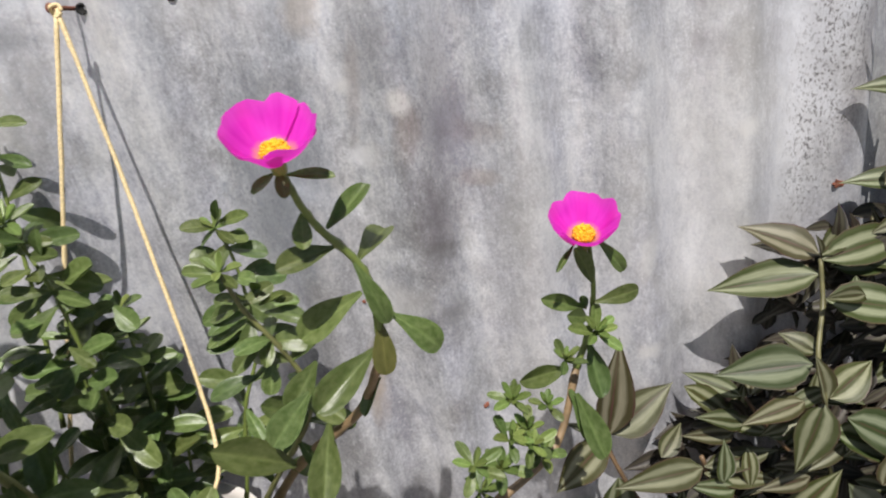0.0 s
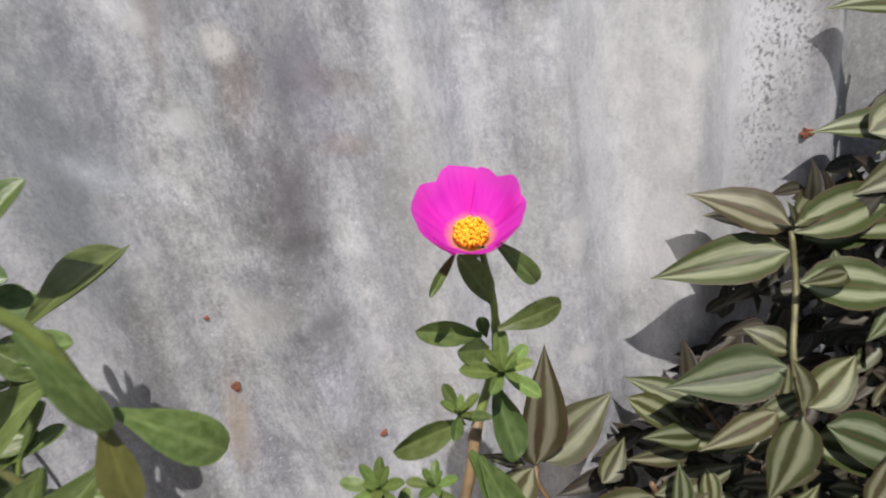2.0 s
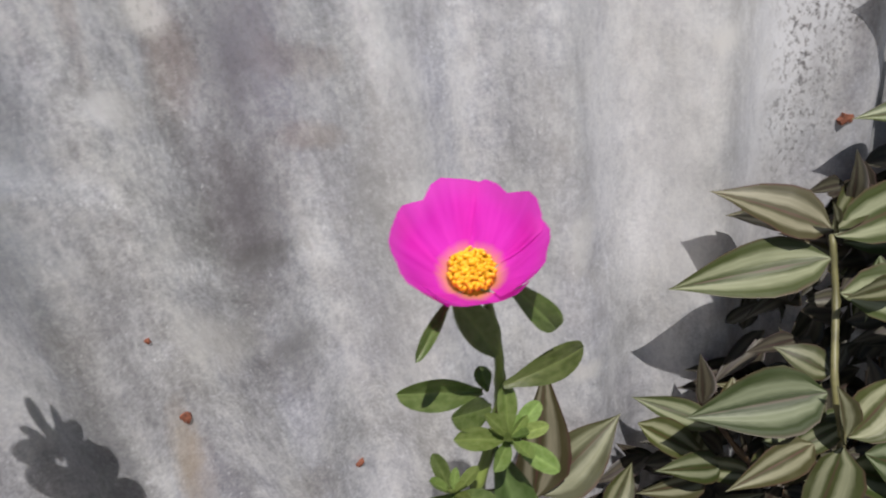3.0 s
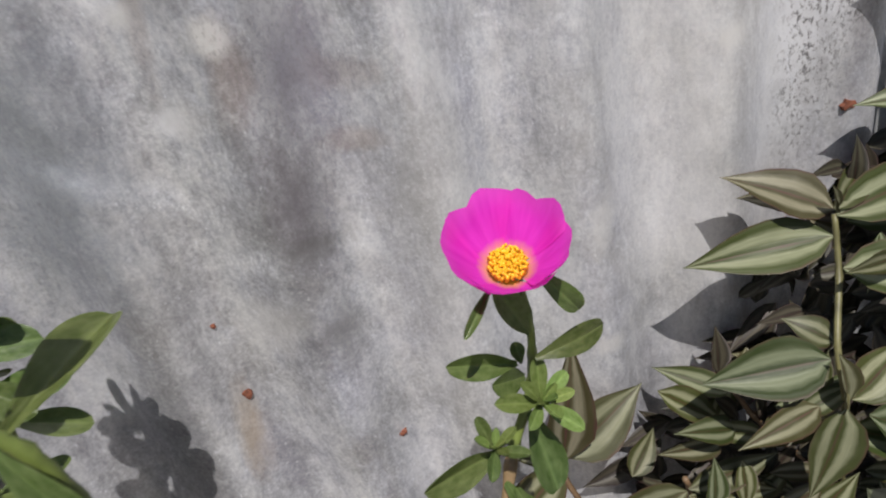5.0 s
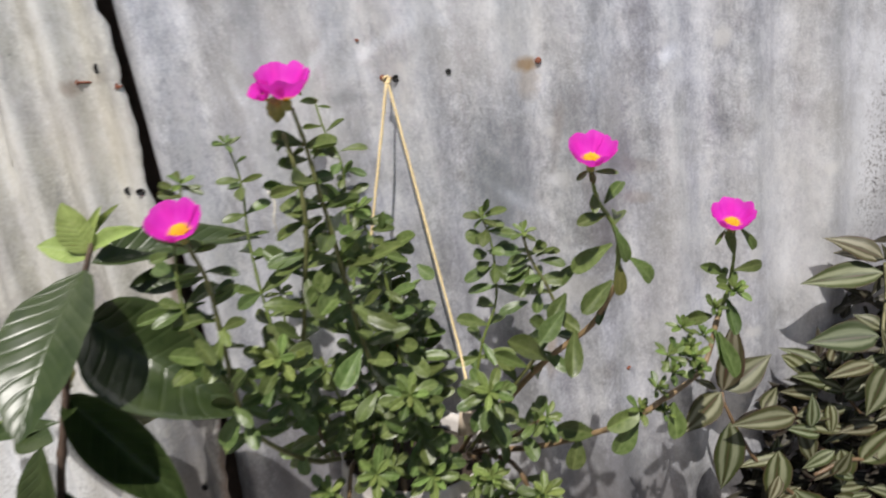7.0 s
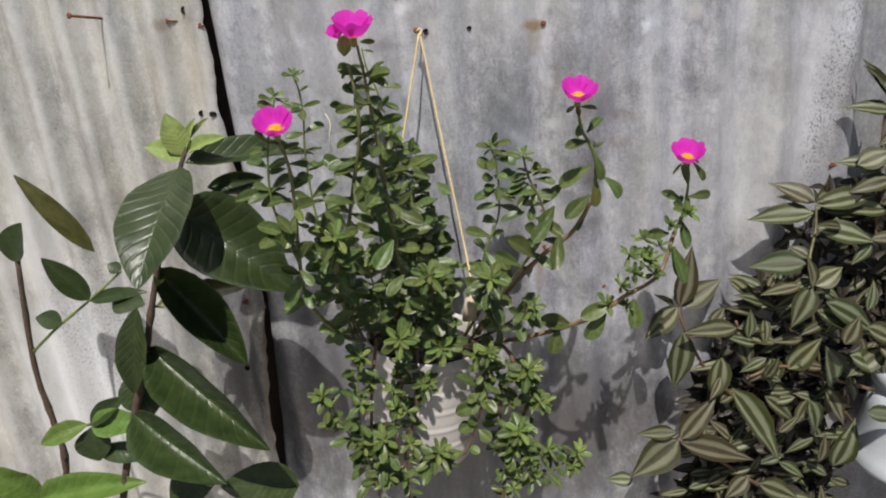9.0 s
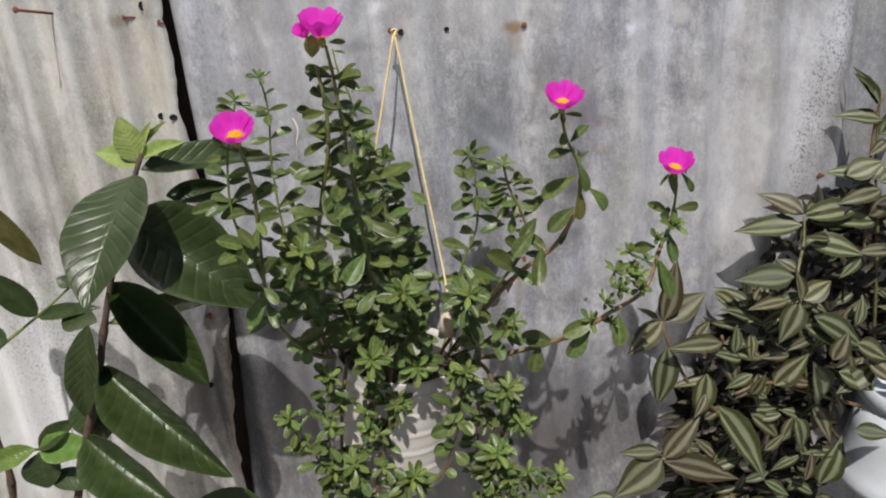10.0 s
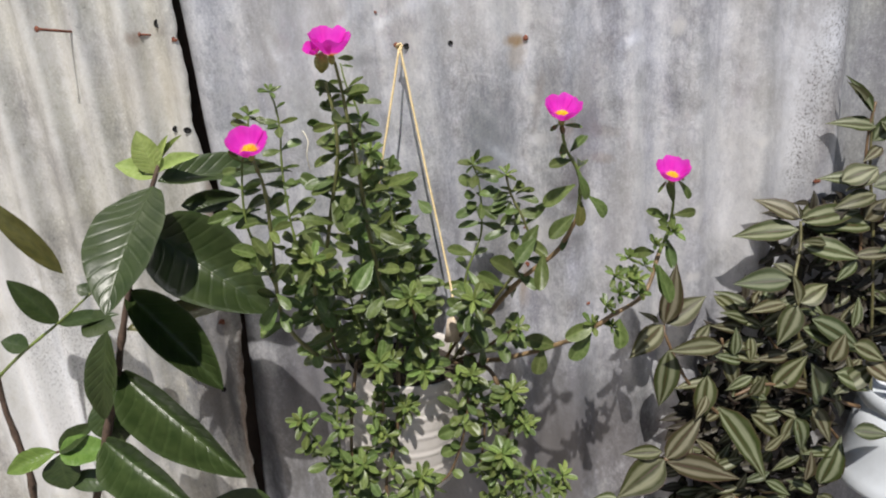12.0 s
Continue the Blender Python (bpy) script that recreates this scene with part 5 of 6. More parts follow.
bB = shoot([(-0.1010, 0.4200, 1.1390), (-0.0740, 0.3700, 1.2280), (-0.0530, 0.3500, 1.2770), (-0.0480, 0.3450, 1.3000), (-0.0560, 0.3420, 1.3210), (-0.0700, 0.3380, 1.3450), (-0.0760, 0.3350, 1.3620)], 0.0016, 0.0009, M_STEM_OLIVE, 0.017, 0.02752, 0.45, 0.97, 0.014, 8, 0)
leaf(bB, LEAF_P, (-0.0690, 0.3450, 1.3410), (-0.0850, 0.3350, 1.3390), 0.0069)
leaf(bB, LEAF_P, (-0.0630, 0.3450, 1.3400), (-0.0470, 0.3350, 1.3440), 0.0072)
leaf(bB, LEAF_P, (-0.0700, 0.3450, 1.3370), (-0.0860, 0.3350, 1.3330), 0.0073)
leaf(bB, LEAF_P, (-0.0690, 0.3450, 1.3370), (-0.0700, 0.3350, 1.3280), 0.0073)
leaf(bB, LEAF_P, (-0.0630, 0.3450, 1.3310), (-0.0640, 0.3350, 1.3200), 0.0066)
leaf(bB, LEAF_P, (-0.0640, 0.3450, 1.3300), (-0.0770, 0.3350, 1.3180), 0.0070)
leaf(bB, LEAF_P, (-0.0610, 0.3450, 1.3460), (-0.0530, 0.3350, 1.3520), 0.0051)
leaf(bB, LEAF_P, (-0.0670, 0.3450, 1.3450), (-0.0770, 0.3350, 1.3540), 0.0048)
leaf(bB, LEAF_P, (-0.0650, 0.3450, 1.3470), (-0.0670, 0.3350, 1.3590), 0.0037)
leaf(bB, LEAF_P, (-0.0650, 0.3450, 1.3430), (-0.0550, 0.3350, 1.3530), 0.0041)
leaf(bB, LEAF_P, (-0.0640, 0.3450, 1.3260), (-0.0440, 0.3380, 1.3310), 0.0103)
leaf(bB, LEAF_P, (-0.0540, 0.3450, 1.3060), (-0.0350, 0.3380, 1.2900), 0.0109)
leaf(bB, LEAF_P, (-0.0670, 0.3450, 1.3320), (-0.0870, 0.3380, 1.3280), 0.0074)
leaf(bB, LEAF_P, (-0.0620, 0.3450, 1.3170), (-0.0640, 0.3380, 1.3040), 0.0083)
leaf(bB, LEAF_P, (-0.0690, 0.3450, 1.3100), (-0.0900, 0.3380, 1.3070), 0.0091)
leaf(bB, LEAF_P, (-0.0530, 0.3450, 1.2850), (-0.0690, 0.3380, 1.2730), 0.0110)
# shoots that hang over the rim and turn up again
shoot([(-0.1660, 0.3900, 1.1640), (-0.1690, 0.3500, 1.1820), (-0.1750, 0.3150, 1.1960)], 0.0016, 0.001, M_STEM_RED, 0.0168, 0.02208, 0.4, 0.8, 0.0203, 10, 1)
shoot([(-0.1260, 0.4000, 1.1500), (-0.1300, 0.3600, 1.1750), (-0.1350, 0.3350, 1.1790)], 0.0016, 0.001, M_STEM_RED, 0.0168, 0.02208, 0.4, 0.8, 0.0203, 10, 1)
shoot([(-0.1930, 0.4000, 1.1490), (-0.1970, 0.3600, 1.1650), (-0.2000, 0.3500, 1.1030), (-0.1960, 0.3450, 1.0350), (-0.1880, 0.3400, 0.9910), (-0.1900, 0.3500, 0.9310)], 0.002, 0.0012, M_STEM_RED, 0.0252, 0.02208, 0.5, 0.95, 0.0168, 8, 1)
shoot([(-0.1920, 0.3450, 1.0110), (-0.2140, 0.3430, 1.0600), (-0.2310, 0.3400, 1.0940), (-0.2450, 0.3380, 1.1190)], 0.001125, 0.00072, M_STEM_GREEN, 0.01218, 0.02346, 0.1, 0.9, 0.0189, 10, 1)
shoot([(-0.1930, 0.3450, 1.0150), (-0.2070, 0.3450, 1.0680), (-0.2130, 0.3420, 1.1180), (-0.2110, 0.3380, 1.1620)], 0.0012, 0.00072, M_STEM_GREEN, 0.01134, 0.02277, 0.15, 0.93, 0.0189, 10, 1)
shoot([(-0.1880, 0.3450, 1.0040), (-0.1840, 0.3400, 1.0390), (-0.1870, 0.3300, 1.0770)], 0.00105, 0.00072, M_STEM_GREEN, 0.01176, 0.02208, 0.1, 0.8, 0.0224, 10, 1)
shoot([(-0.1550, 0.4000, 1.1490), (-0.1570, 0.3700, 1.1590), (-0.1560, 0.3620, 1.1210), (-0.1580, 0.3580, 1.0820), (-0.1650, 0.3520, 1.0430), (-0.1580, 0.3500, 0.9890), (-0.1520, 0.3550, 0.9330)], 0.0022, 0.0014, M_STEM_RED, 0.01344, 0.01863, 0.25, 0.95, 0.0168, 8, 1)
shoot([(-0.1570, 0.3620, 1.1250), (-0.1510, 0.3520, 1.1270), (-0.1470, 0.3450, 1.1340)], 0.000975, 0.00072, M_STEM_GREEN, 0.0168, 0.01656, 0.3, 0.8, 0.0161, 9, 1)
shoot([(-0.1520, 0.3600, 1.0970), (-0.1630, 0.3520, 1.0930), (-0.1730, 0.3450, 1.1060)], 0.000975, 0.00072, M_STEM_GREEN, 0.01008, 0.0207, 0.2, 0.9, 0.0168, 8, 1)
shoot([(-0.1710, 0.3900, 1.1550), (-0.1700, 0.3600, 1.1410), (-0.1720, 0.3530, 1.1140), (-0.1790, 0.3500, 1.0840)], 0.0016, 0.001, M_STEM_RED, 0.01008, 0.02001, 0.3, 0.95, 0.0154, 8, 1)
shoot([(-0.1600, 0.3520, 1.0360), (-0.1420, 0.3450, 1.0370), (-0.1320, 0.3350, 1.0600)], 0.00105, 0.00072, M_STEM_GREEN, 0.01176, 0.02208, 0.2, 0.8, 0.021, 11, 1)
hR = shoot([(-0.1030, 0.4000, 1.1510), (-0.0940, 0.3700, 1.1580), (-0.0890, 0.3580, 1.1250), (-0.0930, 0.3520, 1.0900), (-0.1030, 0.3480, 1.0550), (-0.1170, 0.3450, 1.0420)], 0.0018, 0.001, M_STEM_RED, 0.0252, 0.01932, 0.3, 0.6, 0.014, 7, 1)
leaf(hR, LEAF_P, (-0.0930, 0.3520, 1.1250), (-0.1160, 0.3420, 1.1460), 0.0100)
leaf(hR, LEAF_P, (-0.0940, 0.3520, 1.1190), (-0.1070, 0.3420, 1.1150), 0.0089)
leaf(hR, LEAF_P, (-0.0930, 0.3520, 1.1070), (-0.1180, 0.3420, 1.1020), 0.0140)
leaf(hR, LEAF_P, (-0.0910, 0.3520, 1.1150), (-0.0790, 0.3420, 1.1030), 0.0123)
leaf(hR, LEAF_P, (-0.0940, 0.3520, 1.0840), (-0.1140, 0.3420, 1.0810), 0.0126)
leaf(hR, LEAF_P, (-0.0930, 0.3520, 1.0840), (-0.1040, 0.3420, 1.0940), 0.0091)
leaf(hR, LEAF_P, (-0.0920, 0.3520, 1.0770), (-0.0810, 0.3420, 1.0700), 0.0126)
leaf(hR, LEAF_P, (-0.1010, 0.3520, 1.0570), (-0.0910, 0.3420, 1.0550), 0.0099)
leaf(hR, LEAF_P, (-0.1060, 0.3520, 1.0490), (-0.1260, 0.3420, 1.0500), 0.0117)
leaf(hR, LEAF_P, (-0.0910, 0.3520, 1.1320), (-0.0830, 0.3420, 1.1260), 0.0077)
leaf(hR, LEAF_P, (-0.0920, 0.3520, 1.1480), (-0.1020, 0.3420, 1.1640), 0.0065)
shoot([(-0.0930, 0.3700, 1.1550), (-0.0920, 0.3550, 1.1570), (-0.0910, 0.3450, 1.1680)], 0.0009, 0.00072, M_STEM_GREEN, 0.0168, 0.01656, 0.3, 0.8, 0.0182, 9, 1)
shoot([(-0.0960, 0.4100, 1.1450), (-0.0710, 0.3800, 1.1560), (-0.0570, 0.3700, 1.1370), (-0.0440, 0.3650, 1.1080), (-0.0500, 0.3600, 1.0720), (-0.0580, 0.3580, 1.0390), (-0.0590, 0.3600, 0.9800), (-0.0530, 0.3620, 0.9260)], 0.0022, 0.0013, M_STEM_RED, 0.01092, 0.02139, 0.2, 0.95, 0.0168, 8, 1)
shoot([(-0.0600, 0.3700, 1.1370), (-0.0520, 0.3600, 1.1310), (-0.0500, 0.3500, 1.1470)], 0.000975, 0.00072, M_STEM_GREEN, 0.01176, 0.01932, 0.2, 0.8, 0.0217, 11, 1)
shoot([(-0.0580, 0.3580, 1.0390), (-0.0540, 0.3520, 1.0610), (-0.0530, 0.3450, 1.0790)], 0.000975, 0.00072, M_STEM_GREEN, 0.01176, 0.02208, 0.1, 0.8, 0.0224, 11, 1)
shoot([(-0.0580, 0.3580, 1.0180), (-0.0390, 0.3520, 1.0360), (-0.0230, 0.3450, 1.0590)], 0.00105, 0.00072, M_STEM_GREEN, 0.01092, 0.01932, 0.2, 0.9, 0.0161, 9, 1)
shoot([(-0.0580, 0.3580, 1.0110), (-0.0180, 0.3520, 1.0230), (0.0070, 0.3450, 1.0550)], 0.00105, 0.00072, M_STEM_GREEN, 0.01092, 0.01932, 0.3, 0.9, 0.0189, 10, 1)
shoot([(-0.0900, 0.4100, 1.1420), (-0.0730, 0.3900, 1.1240), (-0.0670, 0.3800, 1.0840), (-0.0690, 0.3750, 1.0400)], 0.0018, 0.001, M_STEM_RED, 0.01008, 0.02208, 0.15, 0.95, 0.0168, 8, 1)
shoot([(-0.0440, 0.3660, 1.1080), (-0.0330, 0.3600, 1.1040), (-0.0290, 0.3550, 1.1110)], 0.000825, 0.00064, M_STEM_GREEN, 0.01176, 0.01656, 0.3, 0.9, 0.0126, 6, 1)
# broad leaves low on the tallest shoot and round the cord
leaf(s2, LEAF_P, (-0.1800, 0.3180, 1.3500), (-0.1910, 0.3120, 1.3690), 0.0113)
leaf(s2, LEAF_P, (-0.1790, 0.3180, 1.3520), (-0.1540, 0.3120, 1.3630), 0.0097)
leaf(s2, LEAF_P, (-0.1830, 0.3180, 1.3480), (-0.1710, 0.3120, 1.3490), 0.0052)
leaf(s2, LEAF_P, (-0.1880, 0.3180, 1.3220), (-0.1640, 0.3120, 1.3100), 0.0124)
leaf(s2, LEAF_P, (-0.1860, 0.3180, 1.3250), (-0.1980, 0.3120, 1.3380), 0.0091)
leaf(s2, LEAF_P, (-0.1890, 0.3180, 1.3170), (-0.2020, 0.3120, 1.3160), 0.0114)
leaf(s2, LEAF_P, (-0.1800, 0.3180, 1.3210), (-0.1670, 0.3120, 1.3340), 0.0070)
leaf(bk, LEAF_P, (-0.1710, 0.4120, 1.3240), (-0.1920, 0.4020, 1.3290), 0.0078)
leaf(bk, LEAF_P, (-0.1710, 0.4120, 1.3240), (-0.1510, 0.4020, 1.3210), 0.0071)
leaf(bk, LEAF_P, (-0.1780, 0.4120, 1.2940), (-0.1980, 0.4020, 1.2970), 0.0074)
leaf(bk, LEAF_P, (-0.1770, 0.4120, 1.3080), (-0.1890, 0.4020, 1.3100), 0.0073)
leaf(bk, LEAF_P, (-0.1650, 0.4120, 1.3290), (-0.1440, 0.4020, 1.3400), 0.0128)
leaf(bk, LEAF_P, (-0.1440, 0.4120, 1.3140), (-0.1320, 0.4020, 1.3060), 0.0109)
leaf(bk, LEAF_P, (-0.1710, 0.4120, 1.3420), (-0.1700, 0.4020, 1.3570), 0.0057)
leaf(bk, LEAF_P, (-0.1770, 0.4120, 1.3500), (-0.1910, 0.4020, 1.3570), 0.0063)
leaf(bk, LEAF_P, (-0.1690, 0.4120, 1.2930), (-0.1550, 0.4020, 1.2870), 0.0073)
leaf(bk, LEAF_P, (-0.1770, 0.4120, 1.2900), (-0.1890, 0.4020, 1.2870), 0.0101)
leaf(bk, LEAF_P, (-0.1770, 0.4120, 1.3360), (-0.1880, 0.4020, 1.3340), 0.0071)
part("bud", lathe("bud", [(0.001, -0.007), (0.0048, -0.003), (0.0057, 0.001), (0.0042, 0.0055), (0.0008, 0.008)], M_CALYX, 10), s2b, "closed olive flower bud", Matrix.Translation((-0.2229, 0.2970, 1.4492)))
joined_leaves(plant, "crowded small fleshy green leaves")

# ---- the striped hanging plant ----
RNG.seed(5)
wander = thing("wandering_plant", (0.3727, 0.4300, 1.1003), "trailing plant with silver-striped pointed green leaves over purple stems", "plant")
tA, lA = stem([(0.3324, 0.4500, 1.0412), (0.2732, 0.4300, 1.1680), (0.2510, 0.4130, 1.2163), (0.2450, 0.4200, 1.2456), (0.2561, 0.4400, 1.2686), (0.2570, 0.4520, 1.2944)], 0.0019, 0.0014, M_STEM_VINE, wander, 6, 8)
leaf(tA, LEAF_TP, (0.2543, 0.4500, 1.2977), (0.2096, 0.4680, 1.3179), 0.0231, 0)
leaf(tA, LEAF_TP, (0.2536, 0.4600, 1.2961), (0.2250, 0.4820, 1.2973), 0.0143, 0)
leaf(tA, LEAF_T, (0.2525, 0.4450, 1.2872), (0.1894, 0.4620, 1.2745), 0.0251, 0)
leaf(tA, LEAF_T, (0.2543, 0.4500, 1.2977), (0.2947, 0.4700, 1.3166), 0.0157, 0)
leaf(tA, LEAF_T, (0.2568, 0.4500, 1.2945), (0.3282, 0.4500, 1.3168), 0.0255, 0)
leaf(tA, LEAF_T, (0.2672, 0.4550, 1.2877), (0.3294, 0.4600, 1.2929), 0.0245, 0)
leaf(tA, LEAF_T, (0.2575, 0.4400, 1.2724), (0.3179, 0.4200, 1.2722), 0.0276, 0)
leaf(tA, LEAF_TP, (0.2538, 0.4480, 1.2975), (0.2440, 0.4400, 1.3161), 0.0057, 0)
leaf(tA, LEAF_T, (0.2410, 0.4180, 1.2414), (0.1857, 0.4300, 1.2314), 0.0283, 0)
leaf(tA, LEAF_T, (0.2474, 0.4250, 1.2444), (0.2287, 0.4350, 1.2572), 0.0154, 0)
leaf(tA, LEAF_TP, (0.2517, 0.4130, 1.2167), (0.2358, 0.4050, 1.2549), 0.0150, 0)
leaf(tA, LEAF_T, (0.2533, 0.4130, 1.2194), (0.2837, 0.4150, 1.2436), 0.0235, 0)
leaf(tA, LEAF_T, (0.2488, 0.4100, 1.2174), (0.2302, 0.3950, 1.1760), 0.0269, 0)
leaf(tA, LEAF_T, (0.2749, 0.4200, 1.1975), (0.3347, 0.4000, 1.1757), 0.0294, 0)
leaf(tA, LEAF_T, (0.2577, 0.4300, 1.2008), (0.2213, 0.4250, 1.1845), 0.0187, 0)
tB, lB = stem([(0.3049, 0.4500, 1.0408), (0.2525, 0.4500, 1.0932), (0.2092, 0.4450, 1.1315), (0.1910, 0.4370, 1.1634)], 0.0022, 0.0016, M_STEM_PURPLE, wander, 6, 8)
leaf(tB, LEAF_TP, (0.1920, 0.4350, 1.1560), (0.1284, 0.4250, 1.1549), 0.0215, 0)
leaf(tB, LEAF_TP, (0.1939, 0.4370, 1.1550), (0.2513, 0.4350, 1.1656), 0.0164, 0)
leaf(tB, LEAF_TP, (0.1947, 0.4370, 1.1493), (0.2535, 0.4300, 1.1423), 0.0173, 0)
leaf(tB, LEAF_T, (0.1750, 0.4600, 1.1461), (0.1940, 0.4700, 1.1674), 0.0157, 0)
leaf(tB, LEAF_TP, (0.2004, 0.4400, 1.1419), (0.2182, 0.4250, 1.1066), 0.0216, 0)
leaf(tB, LEAF_T, (0.1856, 0.4400, 1.1162), (0.1810, 0.4200, 1.0629), 0.0274, 0)
tC, lC = stem([(0.2368, 0.4500, 1.0400), (0.1720, 0.4500, 1.0991), (0.1386, 0.4550, 1.1526), (0.1368, 0.4650, 1.1647)], 0.002, 0.0015, M_STEM_PURPLE, wander, 6, 8)
leaf(tC, LEAF_TP, (0.1355, 0.4620, 1.1671), (0.1400, 0.4620, 1.2410), 0.0265, 0)
leaf(tC, LEAF_TP, (0.1394, 0.4650, 1.1663), (0.1830, 0.4700, 1.2010), 0.0290, 0)
leaf(tC, LEAF_TP, (0.1336, 0.4600, 1.1670), (0.0970, 0.4500, 1.1274), 0.0259, 0)
leaf(tC, LEAF_TP, (0.1295, 0.4620, 1.1687), (0.1045, 0.4600, 1.1831), 0.0075, 0)
leaf(tC, LEAF_T, (0.1412, 0.4500, 1.1414), (0.1396, 0.4300, 1.0710), 0.0306, 0)
tD, lD = stem([(0.3283, 0.4600, 1.0807), (0.2564, 0.4600, 1.1561), (0.2313, 0.4620, 1.1879)], 0.0018, 0.0013, M_STEM_PURPLE, wander, 6, 8)
leaf(tD, LEAF_T, (0.2265, 0.4600, 1.1911), (0.1905, 0.4780, 1.2045), 0.0146, 0)
leaf(tD, LEAF_TP, (0.2317, 0.4600, 1.1915), (0.2454, 0.4750, 1.2076), 0.0146, 0)
leaf(tD, LEAF_T, (0.2453, 0.4500, 1.1626), (0.2682, 0.4500, 1.1819), 0.0157, 0)
tE, lE = stem([(0.3890, 0.4500, 1.0881), (0.3462, 0.4600, 1.2770), (0.3296, 0.4700, 1.3482), (0.3183, 0.4750, 1.4117)], 0.0019, 0.0013, M_STEM_VINE, wander, 6, 8)
leaf(tE, LEAF_T, (0.3233, 0.4650, 1.3372), (0.2745, 0.4700, 1.3412), 0.0183, 0)
leaf(tE, LEAF_T, (0.2954, 0.4600, 1.3374), (0.3258, 0.4500, 1.3592), 0.0255, 0)
leaf(tE, LEAF_T, (0.3234, 0.4700, 1.3926), (0.2731, 0.4750, 1.3992), 0.0185, 0)
leaf(tE, LEAF_T, (0.3178, 0.4720, 1.4064), (0.2844, 0.4780, 1.4436), 0.0126, 0)
leaf(tE, LEAF_T, (0.3395, 0.4600, 1.2895), (0.2700, 0.4500, 1.2936), 0.0250, 0)
leaf(tE, LEAF_T, (0.3244, 0.4700, 1.3780), (0.3505, 0.4600, 1.4214), 0.0212, 0)
leaf(tE, LEAF_T, (0.3342, 0.4650, 1.3315), (0.3756, 0.4500, 1.3553), 0.0246, 0)
leaf(tE, LEAF_T, (0.3317, 0.4600, 1.3509), (0.2971, 0.4500, 1.3313), 0.0186, 0)
leaf(tE, LEAF_TP, (0.3352, 0.4700, 1.3725), (0.3130, 0.4600, 1.3585), 0.0128, 0)
leaf(tE, LEAF_T, (0.3326, 0.4550, 1.3251), (0.2859, 0.4450, 1.3161), 0.0210, 0)
leaf(tE, LEAF_T, (0.3278, 0.4700, 1.3986), (0.3456, 0.4600, 1.3811), 0.0161, 0)
leaf(tE, LEAF_TP, (0.3165, 0.4750, 1.4070), (0.2830, 0.4680, 1.4393), 0.0137, 0)
leaf(tE, LEAF_TP, (0.3315, 0.4600, 1.2956), (0.3450, 0.4500, 1.3241), 0.0213, 0)
tI, lI = stem([(0.3387, 0.4600, 1.2507), (0.3282, 0.4660, 1.3124), (0.3188, 0.4720, 1.3832), (0.3197, 0.4750, 1.4175)], 0.0018, 0.0012, M_STEM_PURPLE, wander, 6, 8)
leaf(tE, LEAF_T, (0.2960, 0.3900, 1.1513), (0.3383, 0.3750, 1.1410), 0.0245, 0)
leaf(tE, LEAF_T, (0.3309, 0.3900, 1.1587), (0.2916, 0.3750, 1.1335), 0.0227, 0)
leaf(tE, LEAF_TP, (0.3190, 0.3850, 1.1679), (0.3504, 0.3700, 1.1510), 0.0242, 0)
leaf(tE, LEAF_T, (0.3055, 0.3900, 1.1844), (0.3391, 0.3800, 1.1712), 0.0242, 0)
leaf(tE, LEAF_TP, (0.2937, 0.4000, 1.1588), (0.3035, 0.4000, 1.1921), 0.0217, 0)
tF, lF = stem([(0.2683, 0.4300, 0.9437), (0.2025, 0.4250, 0.9879), (0.1458, 0.4200, 1.0207)], 0.0022, 0.0016, M_STEM_PURPLE, wander, 6, 8)
leaf(tF, LEAF_T, (0.1451, 0.4180, 1.0206), (0.0920, 0.4050, 0.9769), 0.0391, 0)
leaf(tF, LEAF_TP, (0.1471, 0.4200, 1.0207), (0.1828, 0.4200, 1.0805), 0.0257, 0)
leaf(tF, LEAF_TP, (0.1482, 0.4180, 1.0176), (0.2379, 0.4050, 1.0055), 0.0291, 0)
leaf(tF, LEAF_T, (0.1417, 0.4200, 1.0297), (0.0965, 0.4250, 1.0225), 0.0171, 0)
tG, lG = stem([(0.3714, 0.4400, 1.0791), (0.3068, 0.4300, 1.0992), (0.2483, 0.4250, 1.1157), (0.2101, 0.4200, 1.1039)], 0.0022, 0.0016, M_STEM_PURPLE, wander, 6, 8)
leaf(tG, LEAF_T, (0.1939, 0.4200, 1.0893), (0.2741, 0.4000, 0.9973), 0.0325, 0)
leaf(tG, LEAF_T, (0.2541, 0.4250, 1.1129), (0.2822, 0.4200, 1.1555), 0.0263, 0)
leaf(tG, LEAF_T, (0.3125, 0.4250, 1.0967), (0.2865, 0.4150, 1.1474), 0.0381, 0)
leaf(tG, LEAF_T, (0.2703, 0.4250, 1.1850), (0.3369, 0.4100, 1.1650), 0.0281, 0)
leaf(tG, LEAF_T, (0.2368, 0.4250, 1.0765), (0.2872, 0.4150, 1.0484), 0.0220, 0)
leaf(tG, LEAF_T, (0.2374, 0.4300, 1.1238), (0.2406, 0.4200, 1.0871), 0.0248, 0)
leaf(tG, LEAF_TP, (0.3006, 0.4200, 1.0910), (0.3336, 0.4100, 1.0466), 0.0219, 0)
leaf(tG, LEAF_T, (0.2859, 0.4200, 1.0761), (0.3120, 0.4100, 1.0274), 0.0239, 0)
leaf(tG, LEAF_T, (0.3355, 0.4200, 0.9879), (0.3485, 0.4100, 1.0505), 0.0302, 0)
leaf(tG, LEAF_TP, (0.3099, 0.4100, 1.0004), (0.3068, 0.4050, 1.0424), 0.0146, 0)
leaf(tG, LEAF_T, (0.1842, 0.4600, 1.2035), (0.2266, 0.4500, 1.1767), 0.0166, 0)
